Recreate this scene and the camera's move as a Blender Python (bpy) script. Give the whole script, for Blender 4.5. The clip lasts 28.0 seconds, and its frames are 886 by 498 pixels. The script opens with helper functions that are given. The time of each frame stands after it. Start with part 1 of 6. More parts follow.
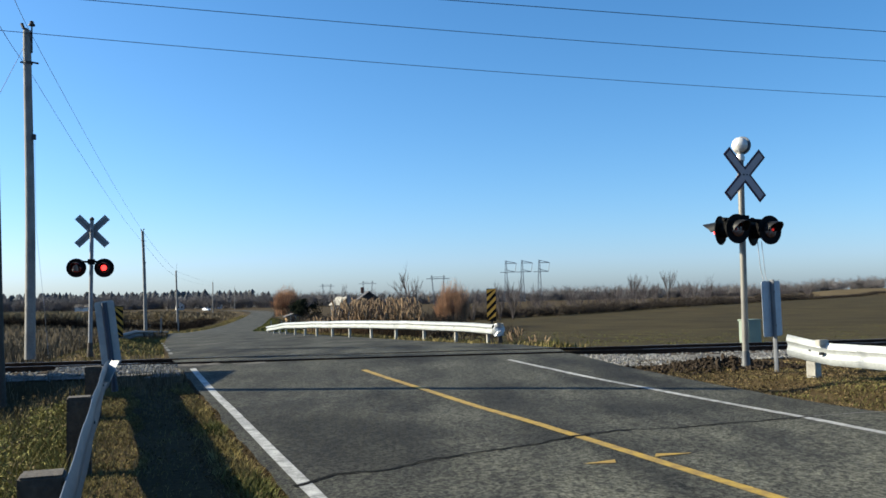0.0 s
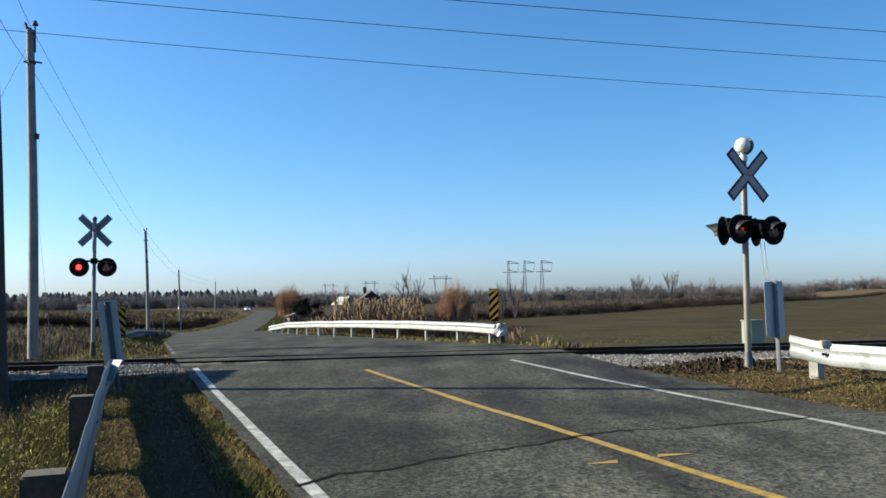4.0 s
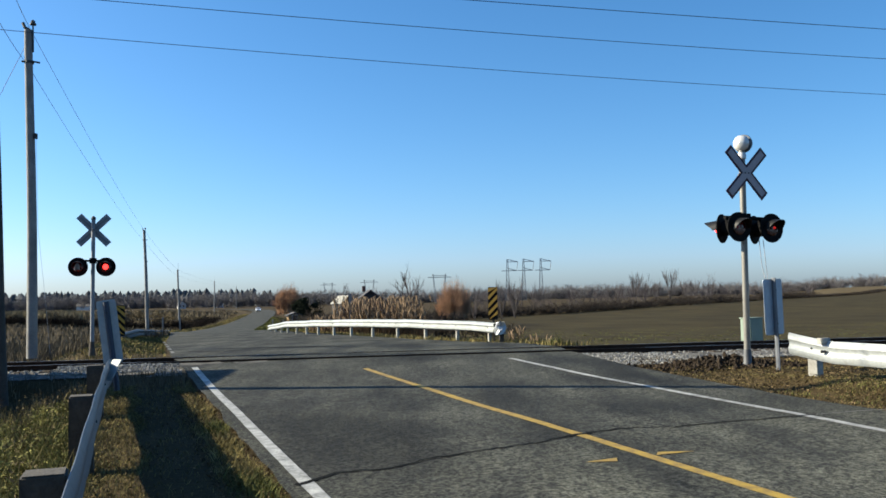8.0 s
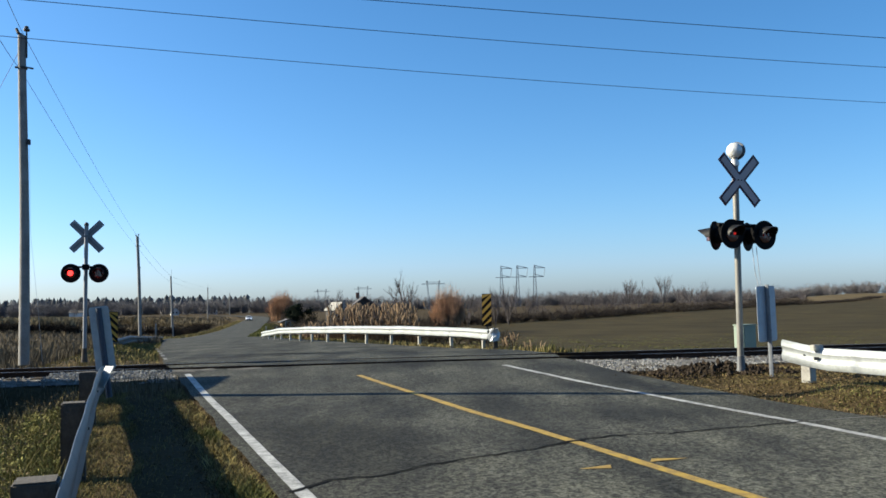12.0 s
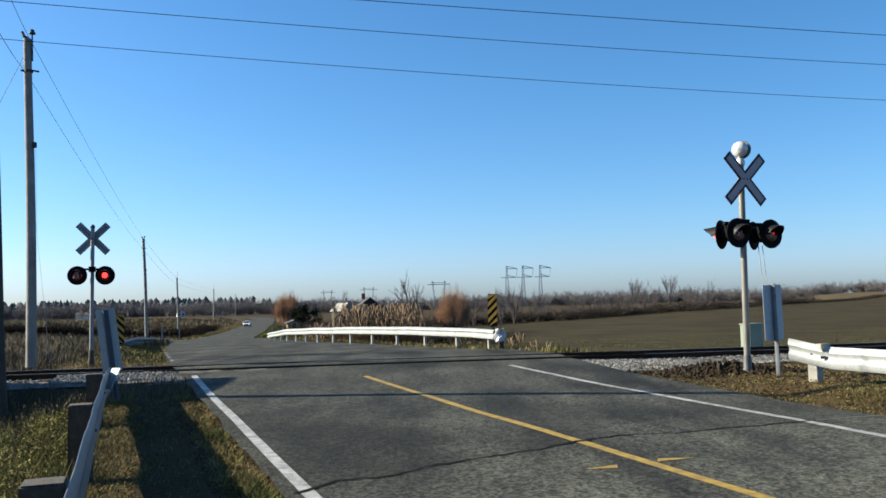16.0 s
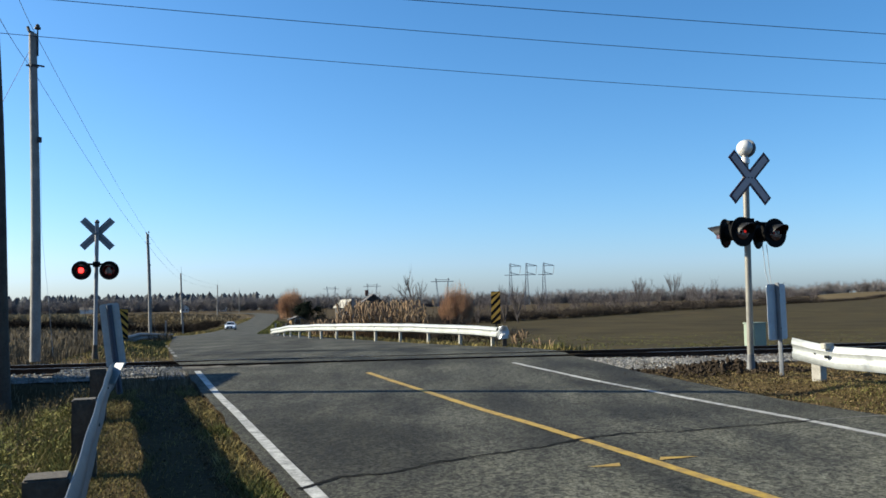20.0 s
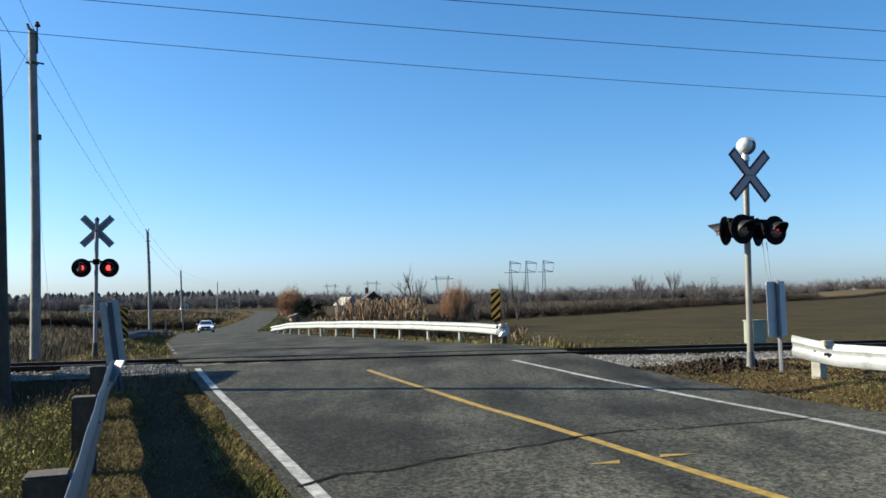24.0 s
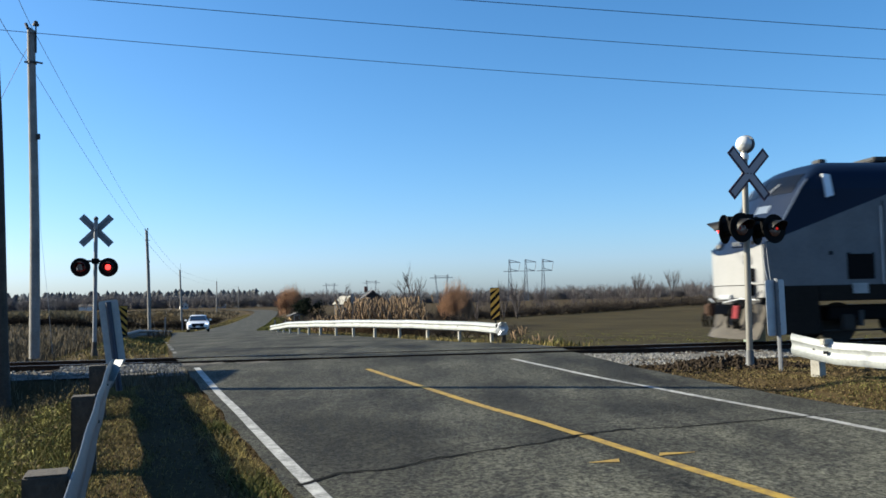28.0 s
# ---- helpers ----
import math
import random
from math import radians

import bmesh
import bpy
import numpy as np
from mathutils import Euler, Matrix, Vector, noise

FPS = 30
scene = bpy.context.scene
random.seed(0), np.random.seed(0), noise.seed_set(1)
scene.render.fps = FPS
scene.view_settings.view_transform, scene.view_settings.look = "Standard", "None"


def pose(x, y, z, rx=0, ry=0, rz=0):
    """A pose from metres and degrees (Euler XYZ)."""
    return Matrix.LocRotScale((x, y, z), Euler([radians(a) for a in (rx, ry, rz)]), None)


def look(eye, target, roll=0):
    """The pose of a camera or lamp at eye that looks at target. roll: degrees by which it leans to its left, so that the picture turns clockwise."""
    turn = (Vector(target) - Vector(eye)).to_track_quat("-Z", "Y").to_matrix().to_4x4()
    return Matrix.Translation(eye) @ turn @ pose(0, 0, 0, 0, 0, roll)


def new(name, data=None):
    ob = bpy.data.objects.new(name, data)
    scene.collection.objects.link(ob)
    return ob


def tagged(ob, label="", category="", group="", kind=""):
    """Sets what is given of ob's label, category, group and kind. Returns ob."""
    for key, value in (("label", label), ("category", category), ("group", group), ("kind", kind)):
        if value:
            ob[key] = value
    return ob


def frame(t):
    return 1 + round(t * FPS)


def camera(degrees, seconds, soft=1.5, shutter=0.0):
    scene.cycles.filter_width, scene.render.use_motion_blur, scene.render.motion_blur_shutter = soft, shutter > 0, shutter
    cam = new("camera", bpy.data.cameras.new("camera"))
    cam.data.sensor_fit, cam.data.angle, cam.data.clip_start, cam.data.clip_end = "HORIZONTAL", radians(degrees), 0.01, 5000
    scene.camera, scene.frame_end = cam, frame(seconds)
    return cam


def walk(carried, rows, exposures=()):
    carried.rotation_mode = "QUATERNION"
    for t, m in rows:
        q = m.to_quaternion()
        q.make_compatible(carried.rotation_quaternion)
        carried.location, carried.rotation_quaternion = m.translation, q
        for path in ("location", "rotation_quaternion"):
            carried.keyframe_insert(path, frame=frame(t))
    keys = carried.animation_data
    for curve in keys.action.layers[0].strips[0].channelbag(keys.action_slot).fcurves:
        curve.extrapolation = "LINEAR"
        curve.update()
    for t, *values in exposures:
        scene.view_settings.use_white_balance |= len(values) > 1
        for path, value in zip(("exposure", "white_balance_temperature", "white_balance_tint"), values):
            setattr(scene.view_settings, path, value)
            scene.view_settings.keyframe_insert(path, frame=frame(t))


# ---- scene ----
cam = camera(53.9, 28.0, soft=1.6, shutter=0.15)
# seconds, yaw, pitch, roll of the hand-held camera, which stays on one spot 1.6 m over the shoulder
walk(cam, [(t, pose(0, 0, 1.6, 90 + pitch, roll, yaw)) for t, yaw, pitch, roll in (
    (0, -0.286, 3.290, 1.158),
    (0.5, -0.301, 3.426, 1.247),
    (1, -0.172, 3.500, 1.197),
    (1.5, -0.085, 3.560, 1.193),
    (2, -0.072, 3.474, 1.239),
    (2.5, -0.270, 3.320, 1.067),
    (3, -0.098, 3.234, 1.185),
    (3.5, -0.154, 3.290, 1.050),
    (5.5, -0.052, 3.200, 1.112),
    (6, -0.107, 3.144, 1.110),
    (6.5, -0.117, 3.140, 1.086),
    (7, -0.042, 3.084, 1.126),
    (7.5, -0.033, 3.122, 1.187),
    (8, -0.189, 3.199, 1.229),
    (8.5, -0.293, 3.411, 1.054),
    (9, -0.255, 3.402, 1.273),
    (9.5, -0.297, 3.523, 1.197),
    (10, -0.293, 3.579, 1.291),
    (10.5, -0.387, 3.587, 1.101),
    (11, -0.605, 3.661, 1.101),
    (11.5, -0.680, 3.734, 1.182),
    (12, -0.593, 3.625, 1.191),
    (12.5, -0.738, 3.645, 1.256),
    (14.5, -0.811, 3.693, 1.316),
    (15, -0.585, 3.767, 1.435),
    (15.5, -0.099, 3.646, 1.692),
    (16, -0.219, 3.664, 1.457),
    (16.5, -0.179, 3.626, 1.539),
    (17, -0.123, 3.598, 1.375),
    (17.5, 0.036, 3.570, 1.343),
    (18, -0.003, 3.671, 1.021),
    (18.5, 0.001, 3.623, 1.011),
    (19, 0.107, 3.577, 1.038),
    (19.5, 0.000, 3.206, 1.099),
    (20, 0.000, 3.480, 1.100),
    (20.5, -0.270, 3.427, 1.079),
    (21, -0.202, 3.304, 1.106),
    (21.5, -0.223, 3.248, 1.098),
    (23.5, 0.057, 3.345, 1.182),
    (24, -0.004, 3.312, 1.104),
    (24.5, 0.052, 3.371, 1.108),
    (25, 0.105, 3.495, 1.152),
    (25.5, 0.052, 3.439, 1.117),
    (26, 0.022, 3.200, 1.095),
    (26.5, 0.107, 3.161, 1.167),
    (27, -0.093, 3.319, 1.244),
    (27.5, -0.103, 3.209, 1.346),
    (28, -0.050, 3.237, 1.190),
)], exposures=((0, 1.4), (28, 1.4)))

# ---- world and sun ----
SUN_EL, SUN_AZ = radians(25.5), math.atan2(-0.985, 0.16)
world = bpy.data.worlds.new("sky")
scene.world = world
world.use_nodes = True
sky = world.node_tree.nodes.new("ShaderNodeTexSky")
sky.sky_type, sky.sun_disc = "NISHITA", False
sky.sun_elevation, sky.sun_rotation = SUN_EL, SUN_AZ
sky.altitude, sky.air_density, sky.dust_density, sky.ozone_density = 50, 1.0, 1.0, 2.0
tint = world.node_tree.nodes.new("ShaderNodeMix")
tint.data_type, tint.blend_type = "RGBA", "MULTIPLY"
tint.inputs[0].default_value = 1
# deep blue overhead, paler and warmer towards the horizon, by the sky's own whiteness
split, white = world.node_tree.nodes.new("ShaderNodeSeparateColor"), world.node_tree.nodes.new("ShaderNodeMath")
white.operation = "DIVIDE"
share, hue = world.node_tree.nodes.new("ShaderNodeMapRange"), world.node_tree.nodes.new("ShaderNodeMix")
hue.data_type = "RGBA"
share.inputs[1].default_value, share.inputs[2].default_value = 0.35, 1.1
hue.inputs[6].default_value, hue.inputs[7].default_value = (0.76, 1.09, 1.36, 1), (0.94, 1.2, 1.78, 1)
world.node_tree.links.new(sky.outputs[0], split.inputs[0])
world.node_tree.links.new(split.outputs[0], white.inputs[0])
world.node_tree.links.new(split.outputs[2], white.inputs[1])
world.node_tree.links.new(white.outputs[0], share.inputs[0])
world.node_tree.links.new(share.outputs[0], hue.inputs[0])
world.node_tree.links.new(hue.outputs[2], tint.inputs[7])
clear = world.node_tree.nodes.new("ShaderNodeHueSaturation")
clear.inputs["Saturation"].default_value = 1.1
world.node_tree.links.new(sky.outputs[0], tint.inputs[6])
world.node_tree.links.new(tint.outputs[2], clear.inputs["Color"])
world.node_tree.links.new(clear.outputs[0], world.node_tree.nodes["Background"].inputs[0])
world.node_tree.nodes["Background"].inputs[1].default_value = 0.0515
sun = new("sun", bpy.data.lights.new("sun", "SUN"))
sun.data.energy, sun.data.angle, sun.data.color = 5.0, radians(0.53), (1.0, 0.92, 0.71)
sun.matrix_world = look((0, 0, 0), (-math.sin(SUN_AZ) * math.cos(SUN_EL), -math.cos(SUN_AZ) * math.cos(SUN_EL), -math.sin(SUN_EL)))


# ---- materials ----
TURN = radians(19.85)  # the near road runs this far to the left of straight ahead


def material(name, colour, second=None, rough=0.8, metal=0.0, size=1.0, fine=30.0, bump=0.2, glow=0.0, island=0.0, coat=0.0, spec=0.5, space="Object"):
    """A surface whose colour wanders between two tones at two scales, with fine relief."""
    m = bpy.data.materials.new(name)
    m.use_nodes = True
    nt = m.node_tree
    b = nt.nodes["Principled BSDF"]
    link = nt.links.new
    second = second or tuple(c * 0.7 for c in colour)
    co = nt.nodes.new("ShaderNodeTexCoord")
    n1, n2 = nt.nodes.new("ShaderNodeTexNoise"), nt.nodes.new("ShaderNodeTexNoise")
    n1.inputs["Scale"].default_value, n1.inputs["Detail"].default_value = size, 5
    n2.inputs["Scale"].default_value, n2.inputs["Detail"].default_value = fine, 4
    out = co.outputs[space]
    link(out, n1.inputs["Vector"])
    link(out, n2.inputs["Vector"])
    mix = nt.nodes.new("ShaderNodeMix")
    mix.data_type = "FLOAT"
    mix.inputs[0].default_value = 0.4
    link(n1.outputs["Fac"], mix.inputs[2])
    link(n2.outputs["Fac"], mix.inputs[3])
    ramp = nt.nodes.new("ShaderNodeValToRGB")
    ramp.color_ramp.elements[0].position, ramp.color_ramp.elements[1].position = 0.36, 0.64
    ramp.color_ramp.elements[0].color, ramp.color_ramp.elements[1].color = (*second, 1), (*colour, 1)
    link(mix.outputs[0], ramp.inputs[0])
    col = ramp.outputs[0]
    if island:
        geo = nt.nodes.new("ShaderNodeNewGeometry")
        hsv = nt.nodes.new("ShaderNodeHueSaturation")
        ma = nt.nodes.new("ShaderNodeMapRange")
        ma.inputs[3].default_value, ma.inputs[4].default_value = 1 - island, 1 + island
        link(geo.outputs["Random Per Island"], ma.inputs[0])
        link(ma.outputs[0], hsv.inputs["Value"])
        link(col, hsv.inputs["Color"])
        col = hsv.outputs[0]
    link(col, b.inputs["Base Color"])
    b.inputs["Roughness"].default_value, b.inputs["Metallic"].default_value = rough, metal
    b.inputs["Coat Weight"].default_value = coat
    b.inputs["Specular IOR Level"].default_value = spec
    if bump:
        bp = nt.nodes.new("ShaderNodeBump")
        bp.inputs["Strength"].default_value, bp.inputs["Distance"].default_value = bump, 0.02
        link(n2.outputs["Fac"], bp.inputs["Height"])
        link(bp.outputs[0], b.inputs["Normal"])
    if glow:
        b.inputs["Emission Color"].default_value, b.inputs["Emission Strength"].default_value = (*colour, 1), glow
    return m


def asphalt_material(name, light, dark):
    """Worn asphalt: pale polished patches, dark tar, coarse grit."""
    m = material(name, light, dark, rough=0.85, size=0.4, fine=90, bump=0.7, spec=0.12)
    nt = m.node_tree
    b = nt.nodes["Principled BSDF"]
    ramp = nt.nodes["Color Ramp"]
    wear = nt.nodes.new("ShaderNodeTexNoise")
    wear.inputs["Scale"].default_value, wear.inputs["Detail"].default_value, wear.inputs["Roughness"].default_value = 26, 8, 0.75
    co = nt.nodes["Texture Coordinate"]
    mp = nt.nodes.new("ShaderNodeMapping")
    mp.inputs["Rotation"].default_value, mp.inputs["Scale"].default_value = (0, 0, -TURN), (1.0, 0.7, 1)
    nt.links.new(co.outputs["Object"], mp.inputs[0])
    nt.links.new(mp.outputs[0], wear.inputs["Vector"])
    r2 = nt.nodes.new("ShaderNodeValToRGB")
    r2.color_ramp.elements[0].position, r2.color_ramp.elements[1].position = 0.41, 0.6
    r2.color_ramp.elements[0].color, r2.color_ramp.elements[1].color = (0.25, 0.25, 0.25, 1), (1.6, 1.59, 1.5, 1)
    nt.links.new(wear.outputs["Fac"], r2.inputs[0])
    mul = nt.nodes.new("ShaderNodeMix")
    mul.data_type, mul.blend_type = "RGBA", "MULTIPLY"
    mul.inputs[0].default_value = 1
    nt.links.new(ramp.outputs[0], mul.inputs[6])
    nt.links.new(r2.outputs[0], mul.inputs[7])
    # pits and lost stones
    pit = nt.nodes.new("ShaderNodeTexNoise")
    pit.inputs["Scale"].default_value, pit.inputs["Detail"].default_value, pit.inputs["Roughness"].default_value = 9, 7, 0.8
    nt.links.new(mp.outputs[0], pit.inputs["Vector"])
    rp = nt.nodes.new("ShaderNodeValToRGB")
    rp.color_ramp.elements[0].position, rp.color_ramp.elements[1].position = 0.42, 0.53
    rp.color_ramp.elements[0].color, rp.color_ramp.elements[1].color = (0.55, 0.55, 0.57, 1), (1.17, 1.17, 1.15, 1)
    nt.links.new(pit.outputs["Fac"], rp.inputs[0])
    pitted = nt.nodes.new("ShaderNodeMix")
    pitted.data_type, pitted.blend_type = "RGBA", "MULTIPLY"
    pitted.inputs[0].default_value = 1
    nt.links.new(mul.outputs[2], pitted.inputs[6])
    nt.links.new(rp.outputs[0], pitted.inputs[7])
    # broad dark and pale lanes, drawn out along the road
    lanes = nt.nodes.new("ShaderNodeTexNoise")
    lanes.inputs["Scale"].default_value, lanes.inputs["Detail"].default_value = 1.0, 6
    mp2 = nt.nodes.new("ShaderNodeMapping")
    mp2.inputs["Rotation"].default_value, mp2.inputs["Scale"].default_value = (0, 0, -TURN), (1.1, 0.3, 1)
    nt.links.new(co.outputs["Object"], mp2.inputs[0])
    nt.links.new(mp2.outputs[0], lanes.inputs["Vector"])
    r3 = nt.nodes.new("ShaderNodeValToRGB")
    r3.color_ramp.elements[0].position, r3.color_ramp.elements[1].position = 0.36, 0.62
    r3.color_ramp.elements[0].color, r3.color_ramp.elements[1].color = (0.55, 0.55, 0.56, 1), (1.3, 1.29, 1.22, 1)
    nt.links.new(lanes.outputs["Fac"], r3.inputs[0])
    mul2 = nt.nodes.new("ShaderNodeMix")
    mul2.data_type, mul2.blend_type = "RGBA", "MULTIPLY"
    mul2.inputs[0].default_value = 1
    nt.links.new(pitted.outputs[2], mul2.inputs[6])
    nt.links.new(r3.outputs[0], mul2.inputs[7])
    # an oily dark stain in the lane beside the edge line
    turn, squash = nt.nodes.new("ShaderNodeMapping"), nt.nodes.new("ShaderNodeMapping")
    turn.inputs["Rotation"].default_value, squash.inputs["Scale"].default_value = (0, 0, -TURN), (1.3, 0.5, 0)
    far = nt.nodes.new("ShaderNodeVectorMath")
    far.operation = "DISTANCE"
    far.inputs[1].default_value = (2.45 * 1.3, 9.9 * 0.5, 0)
    nt.links.new(co.outputs["Object"], turn.inputs[0])
    nt.links.new(turn.outputs[0], squash.inputs[0])
    blur = nt.nodes.new("ShaderNodeMath")
    blur.operation = "MULTIPLY_ADD"
    blur.inputs[1].default_value = -1.6
    stain = nt.nodes.new("ShaderNodeMapRange")
    stain.inputs[1].default_value, stain.inputs[2].default_value = -0.1, 0.75
    stain.inputs[3].default_value, stain.inputs[4].default_value = 0.46, 1.0
    grey = nt.nodes.new("ShaderNodeMix")
    grey.data_type, grey.blend_type = "RGBA", "MULTIPLY"
    grey.inputs[0].default_value = 1
    nt.links.new(squash.outputs[0], far.inputs[0])
    nt.links.new(lanes.outputs["Fac"], blur.inputs[0])
    nt.links.new(far.outputs["Value"], blur.inputs[2])
    nt.links.new(blur.outputs[0], stain.inputs[0])
    nt.links.new(mul2.outputs[2], grey.inputs[6])
    nt.links.new(stain.outputs[0], grey.inputs[7])
    nt.links.new(grey.outputs[2], b.inputs["Base Color"])
    return m


def ground_material():
    """Dry autumn grass, bare soil and green tufts."""
    m = material("verge", (0.0678, 0.0476, 0.0218), (0.0229, 0.017, 0.00884), rough=0.95, size=0.35, fine=14, bump=0.8, spec=0.06)
    return m


ASPHALT = asphalt_material("asphalt", (0.0715, 0.0722, 0.0645), (0.029, 0.0297, 0.0276))
OLD_ASPHALT = asphalt_material("old_asphalt", (0.092, 0.0926, 0.081), (0.0405, 0.0412, 0.0368))
VERGE = ground_material()
FIELD = material("stubble_field", (0.05, 0.0395, 0.017), (0.023, 0.0178, 0.0076), rough=0.95, size=0.12, fine=5, bump=0.7, spec=0.06)
PALE_FIELD = material("pale_stubble", (0.109, 0.0816, 0.0408), (0.0612, 0.0462, 0.0245), rough=0.95, size=0.05, fine=2, spec=0.06)
GRAVEL = material("ballast_bed", (0.16, 0.152, 0.14), (0.06, 0.056, 0.05), rough=0.95, size=3, fine=28, bump=0.9, spec=0.06)
STONE = material("ballast_stone", (0.27, 0.265, 0.25), (0.12, 0.116, 0.108), rough=0.9, size=6, fine=60, island=0.5, spec=0.06)
SOIL = material("dry_soil", (0.0424, 0.0315, 0.0219), (0.0185, 0.0143, 0.011), rough=0.95, size=2, fine=25, bump=0.8, spec=0.06)
WHITE_LINE = material("white_road_paint", (0.408, 0.408, 0.388), (0.1, 0.1, 0.094), rough=0.7, size=6, fine=45, bump=0.3)
YELLOW_LINE = material("yellow_road_paint", (0.371, 0.244, 0.0254), (0.16, 0.1, 0.025), rough=0.7, size=6, fine=45, bump=0.3)
TAR = material("tar", (0.00544, 0.00544, 0.00544), (0.00952, 0.00952, 0.00884), rough=0.9, fine=50, spec=0.05)
FADED = material("faded_road_paint", (0.204, 0.204, 0.19), (0.0884, 0.0884, 0.0816), rough=0.8, size=8, fine=45, bump=0.3, spec=0.1)
RUBBER = material("rubber", (0.0136, 0.0136, 0.0136), (0.00816, 0.00816, 0.00816), rough=0.8)
RUST = material("rusty_rail", (0.0578, 0.034, 0.0238), (0.0272, 0.0177, 0.0136), rough=0.85, size=4, fine=40, spec=0.06)
RAILTOP = material("worn_rail_steel", (0.35, 0.34, 0.33), (0.2, 0.19, 0.18), rough=0.4, metal=0.8)
TIE = material("railway_tie", (0.0612, 0.0476, 0.0374), (0.0306, 0.0245, 0.0204), rough=0.95, size=3, fine=30, spec=0.06)
WOOD = material("weathered_wood", (0.231, 0.224, 0.211), (0.136, 0.129, 0.122), rough=0.9, size=2, fine=25, bump=0.5)
POSTWOOD = material("old_post_wood", (0.0612, 0.051, 0.0408), (0.0281, 0.0229, 0.0184), rough=0.95, size=4, fine=30, bump=0.6)
WHITEWOOD = material("white_painted_post", (0.34, 0.333, 0.299), (0.204, 0.19, 0.163), rough=0.8, size=4, fine=30)
GALV = material("galvanised_steel", (0.422, 0.435, 0.449), (0.313, 0.326, 0.34), rough=0.42, metal=0.35, size=3, fine=20, bump=0.08)
WHITESTEEL = material("white_painted_steel", (0.335, 0.357, 0.362), (0.24, 0.25, 0.243), rough=0.5, size=2, fine=16, bump=0.1)
CROSSBACK = material("dull_aluminium", (0.204, 0.211, 0.224), (0.163, 0.17, 0.184), rough=0.6, metal=0.2, size=3, fine=20, bump=0.05)
OLDGALV = material("old_galvanised_steel", (0.143, 0.15, 0.163), (0.102, 0.109, 0.119), rough=0.5, metal=0.3, size=3, fine=20, bump=0.1)
SIGNBACK = material("aluminium_sign_back", (0.36, 0.385, 0.42), (0.29, 0.31, 0.345), rough=0.45, metal=0.3, size=3, fine=20, bump=0.05)
POSTALU = material("aluminium_post", (0.184, 0.173, 0.151), (0.139, 0.131, 0.114), rough=0.5, metal=0.3, size=3, fine=30, bump=0.1)
BLACK = material("black_paint", (0.0045, 0.0042, 0.0045), (0.007, 0.0068, 0.007), rough=0.75, fine=30, spec=0.08)
HOOD = material("faded_black_visor", (0.011, 0.011, 0.0115), (0.007, 0.007, 0.007), rough=0.5, spec=0.25, size=5, fine=30, bump=0.05)
DARKSTEEL = material("dark_steel", (0.034, 0.034, 0.034), (0.017, 0.017, 0.0177), rough=0.7, fine=30)
CROSSWHITE = material("crossbuck_white", (0.36, 0.298, 0.305), (0.28, 0.235, 0.24), rough=0.6, size=3, fine=30, bump=0.05)
CROSSRED = material("crossbuck_red", (0.05, 0.0085, 0.02), (0.034, 0.006, 0.014), rough=0.6)
DULLSTEEL = material("dull_dark_steel", (0.075, 0.078, 0.083), (0.05, 0.052, 0.056), rough=0.6, metal=0.2, size=3, fine=20, bump=0.1)
WEEDLEAF = material("weed_leaves", (0.27, 0.25, 0.078), (0.09, 0.088, 0.028), rough=0.85, size=1.5, fine=9, bump=0, island=0.55, spec=0.1)
LENS = material("red_lens", (0.05, 0.005, 0.004), (0.03, 0.003, 0.0025), rough=0.25, coat=0.5, fine=60)
LIT = material("lit_red_bulb", (1.0, 0.035, 0.03), (1.0, 0.035, 0.03), glow=1.6, bump=0)
DIM = material("dim_red_bulb", (0.6, 0.02, 0.014), (0.6, 0.02, 0.014), glow=0.3, bump=0)
YELLOW = material("hazard_yellow", (0.4, 0.224, 0.02), (0.32, 0.176, 0.016), rough=0.5, size=4)
BELLWHITE = material("bell_white", (0.6, 0.593, 0.57), (0.495, 0.488, 0.465), rough=0.4, metal=0.2, size=5, fine=30, bump=0.05)
PALEGREEN = material("pale_green_paint", (0.187, 0.235, 0.179), (0.148, 0.187, 0.148), rough=0.6, size=3)
WIRE = material("cable", (0.0204, 0.0204, 0.0238), (0.0136, 0.0136, 0.0136), rough=0.6, bump=0)
PYLON = material("pylon_steel", (0.109, 0.122, 0.15), (0.0816, 0.0952, 0.116), rough=0.7, bump=0)
LITTER = material("leaf_litter", (0.13, 0.092, 0.048), (0.045, 0.033, 0.019), rough=0.9, size=2, fine=9, bump=0, island=0.6, spec=0.06)
DRYGRASS = material("dry_grass", (0.235, 0.19, 0.076), (0.082, 0.064, 0.026), rough=0.9, size=1.2, fine=9, bump=0, island=0.5, spec=0.06)
GREENGRASS = material("green_grass", (0.13, 0.13, 0.042), (0.05, 0.054, 0.018), rough=0.9, size=1.5, fine=9, bump=0, island=0.5, spec=0.06)
WEED = material("dry_weed", (0.177, 0.136, 0.0748), (0.0816, 0.0612, 0.034), rough=0.9, size=1.5, fine=9, bump=0, island=0.5, spec=0.06)
BRUSH = material("grey_brush", (0.135, 0.11, 0.074), (0.058, 0.047, 0.031), rough=0.95, size=0.8, fine=7, bump=0, island=0.5, spec=0.06)
DARKBRUSH = material("dark_brush", (0.0231, 0.0184, 0.015), (0.0122, 0.00952, 0.00816), rough=0.95, size=0.4, fine=5, bump=0, island=0.5, spec=0.06)
CORN = material("dry_maize", (0.2, 0.165, 0.1), (0.12, 0.097, 0.06), rough=0.95, size=0.4, fine=5, bump=0, island=0.35, spec=0.06)
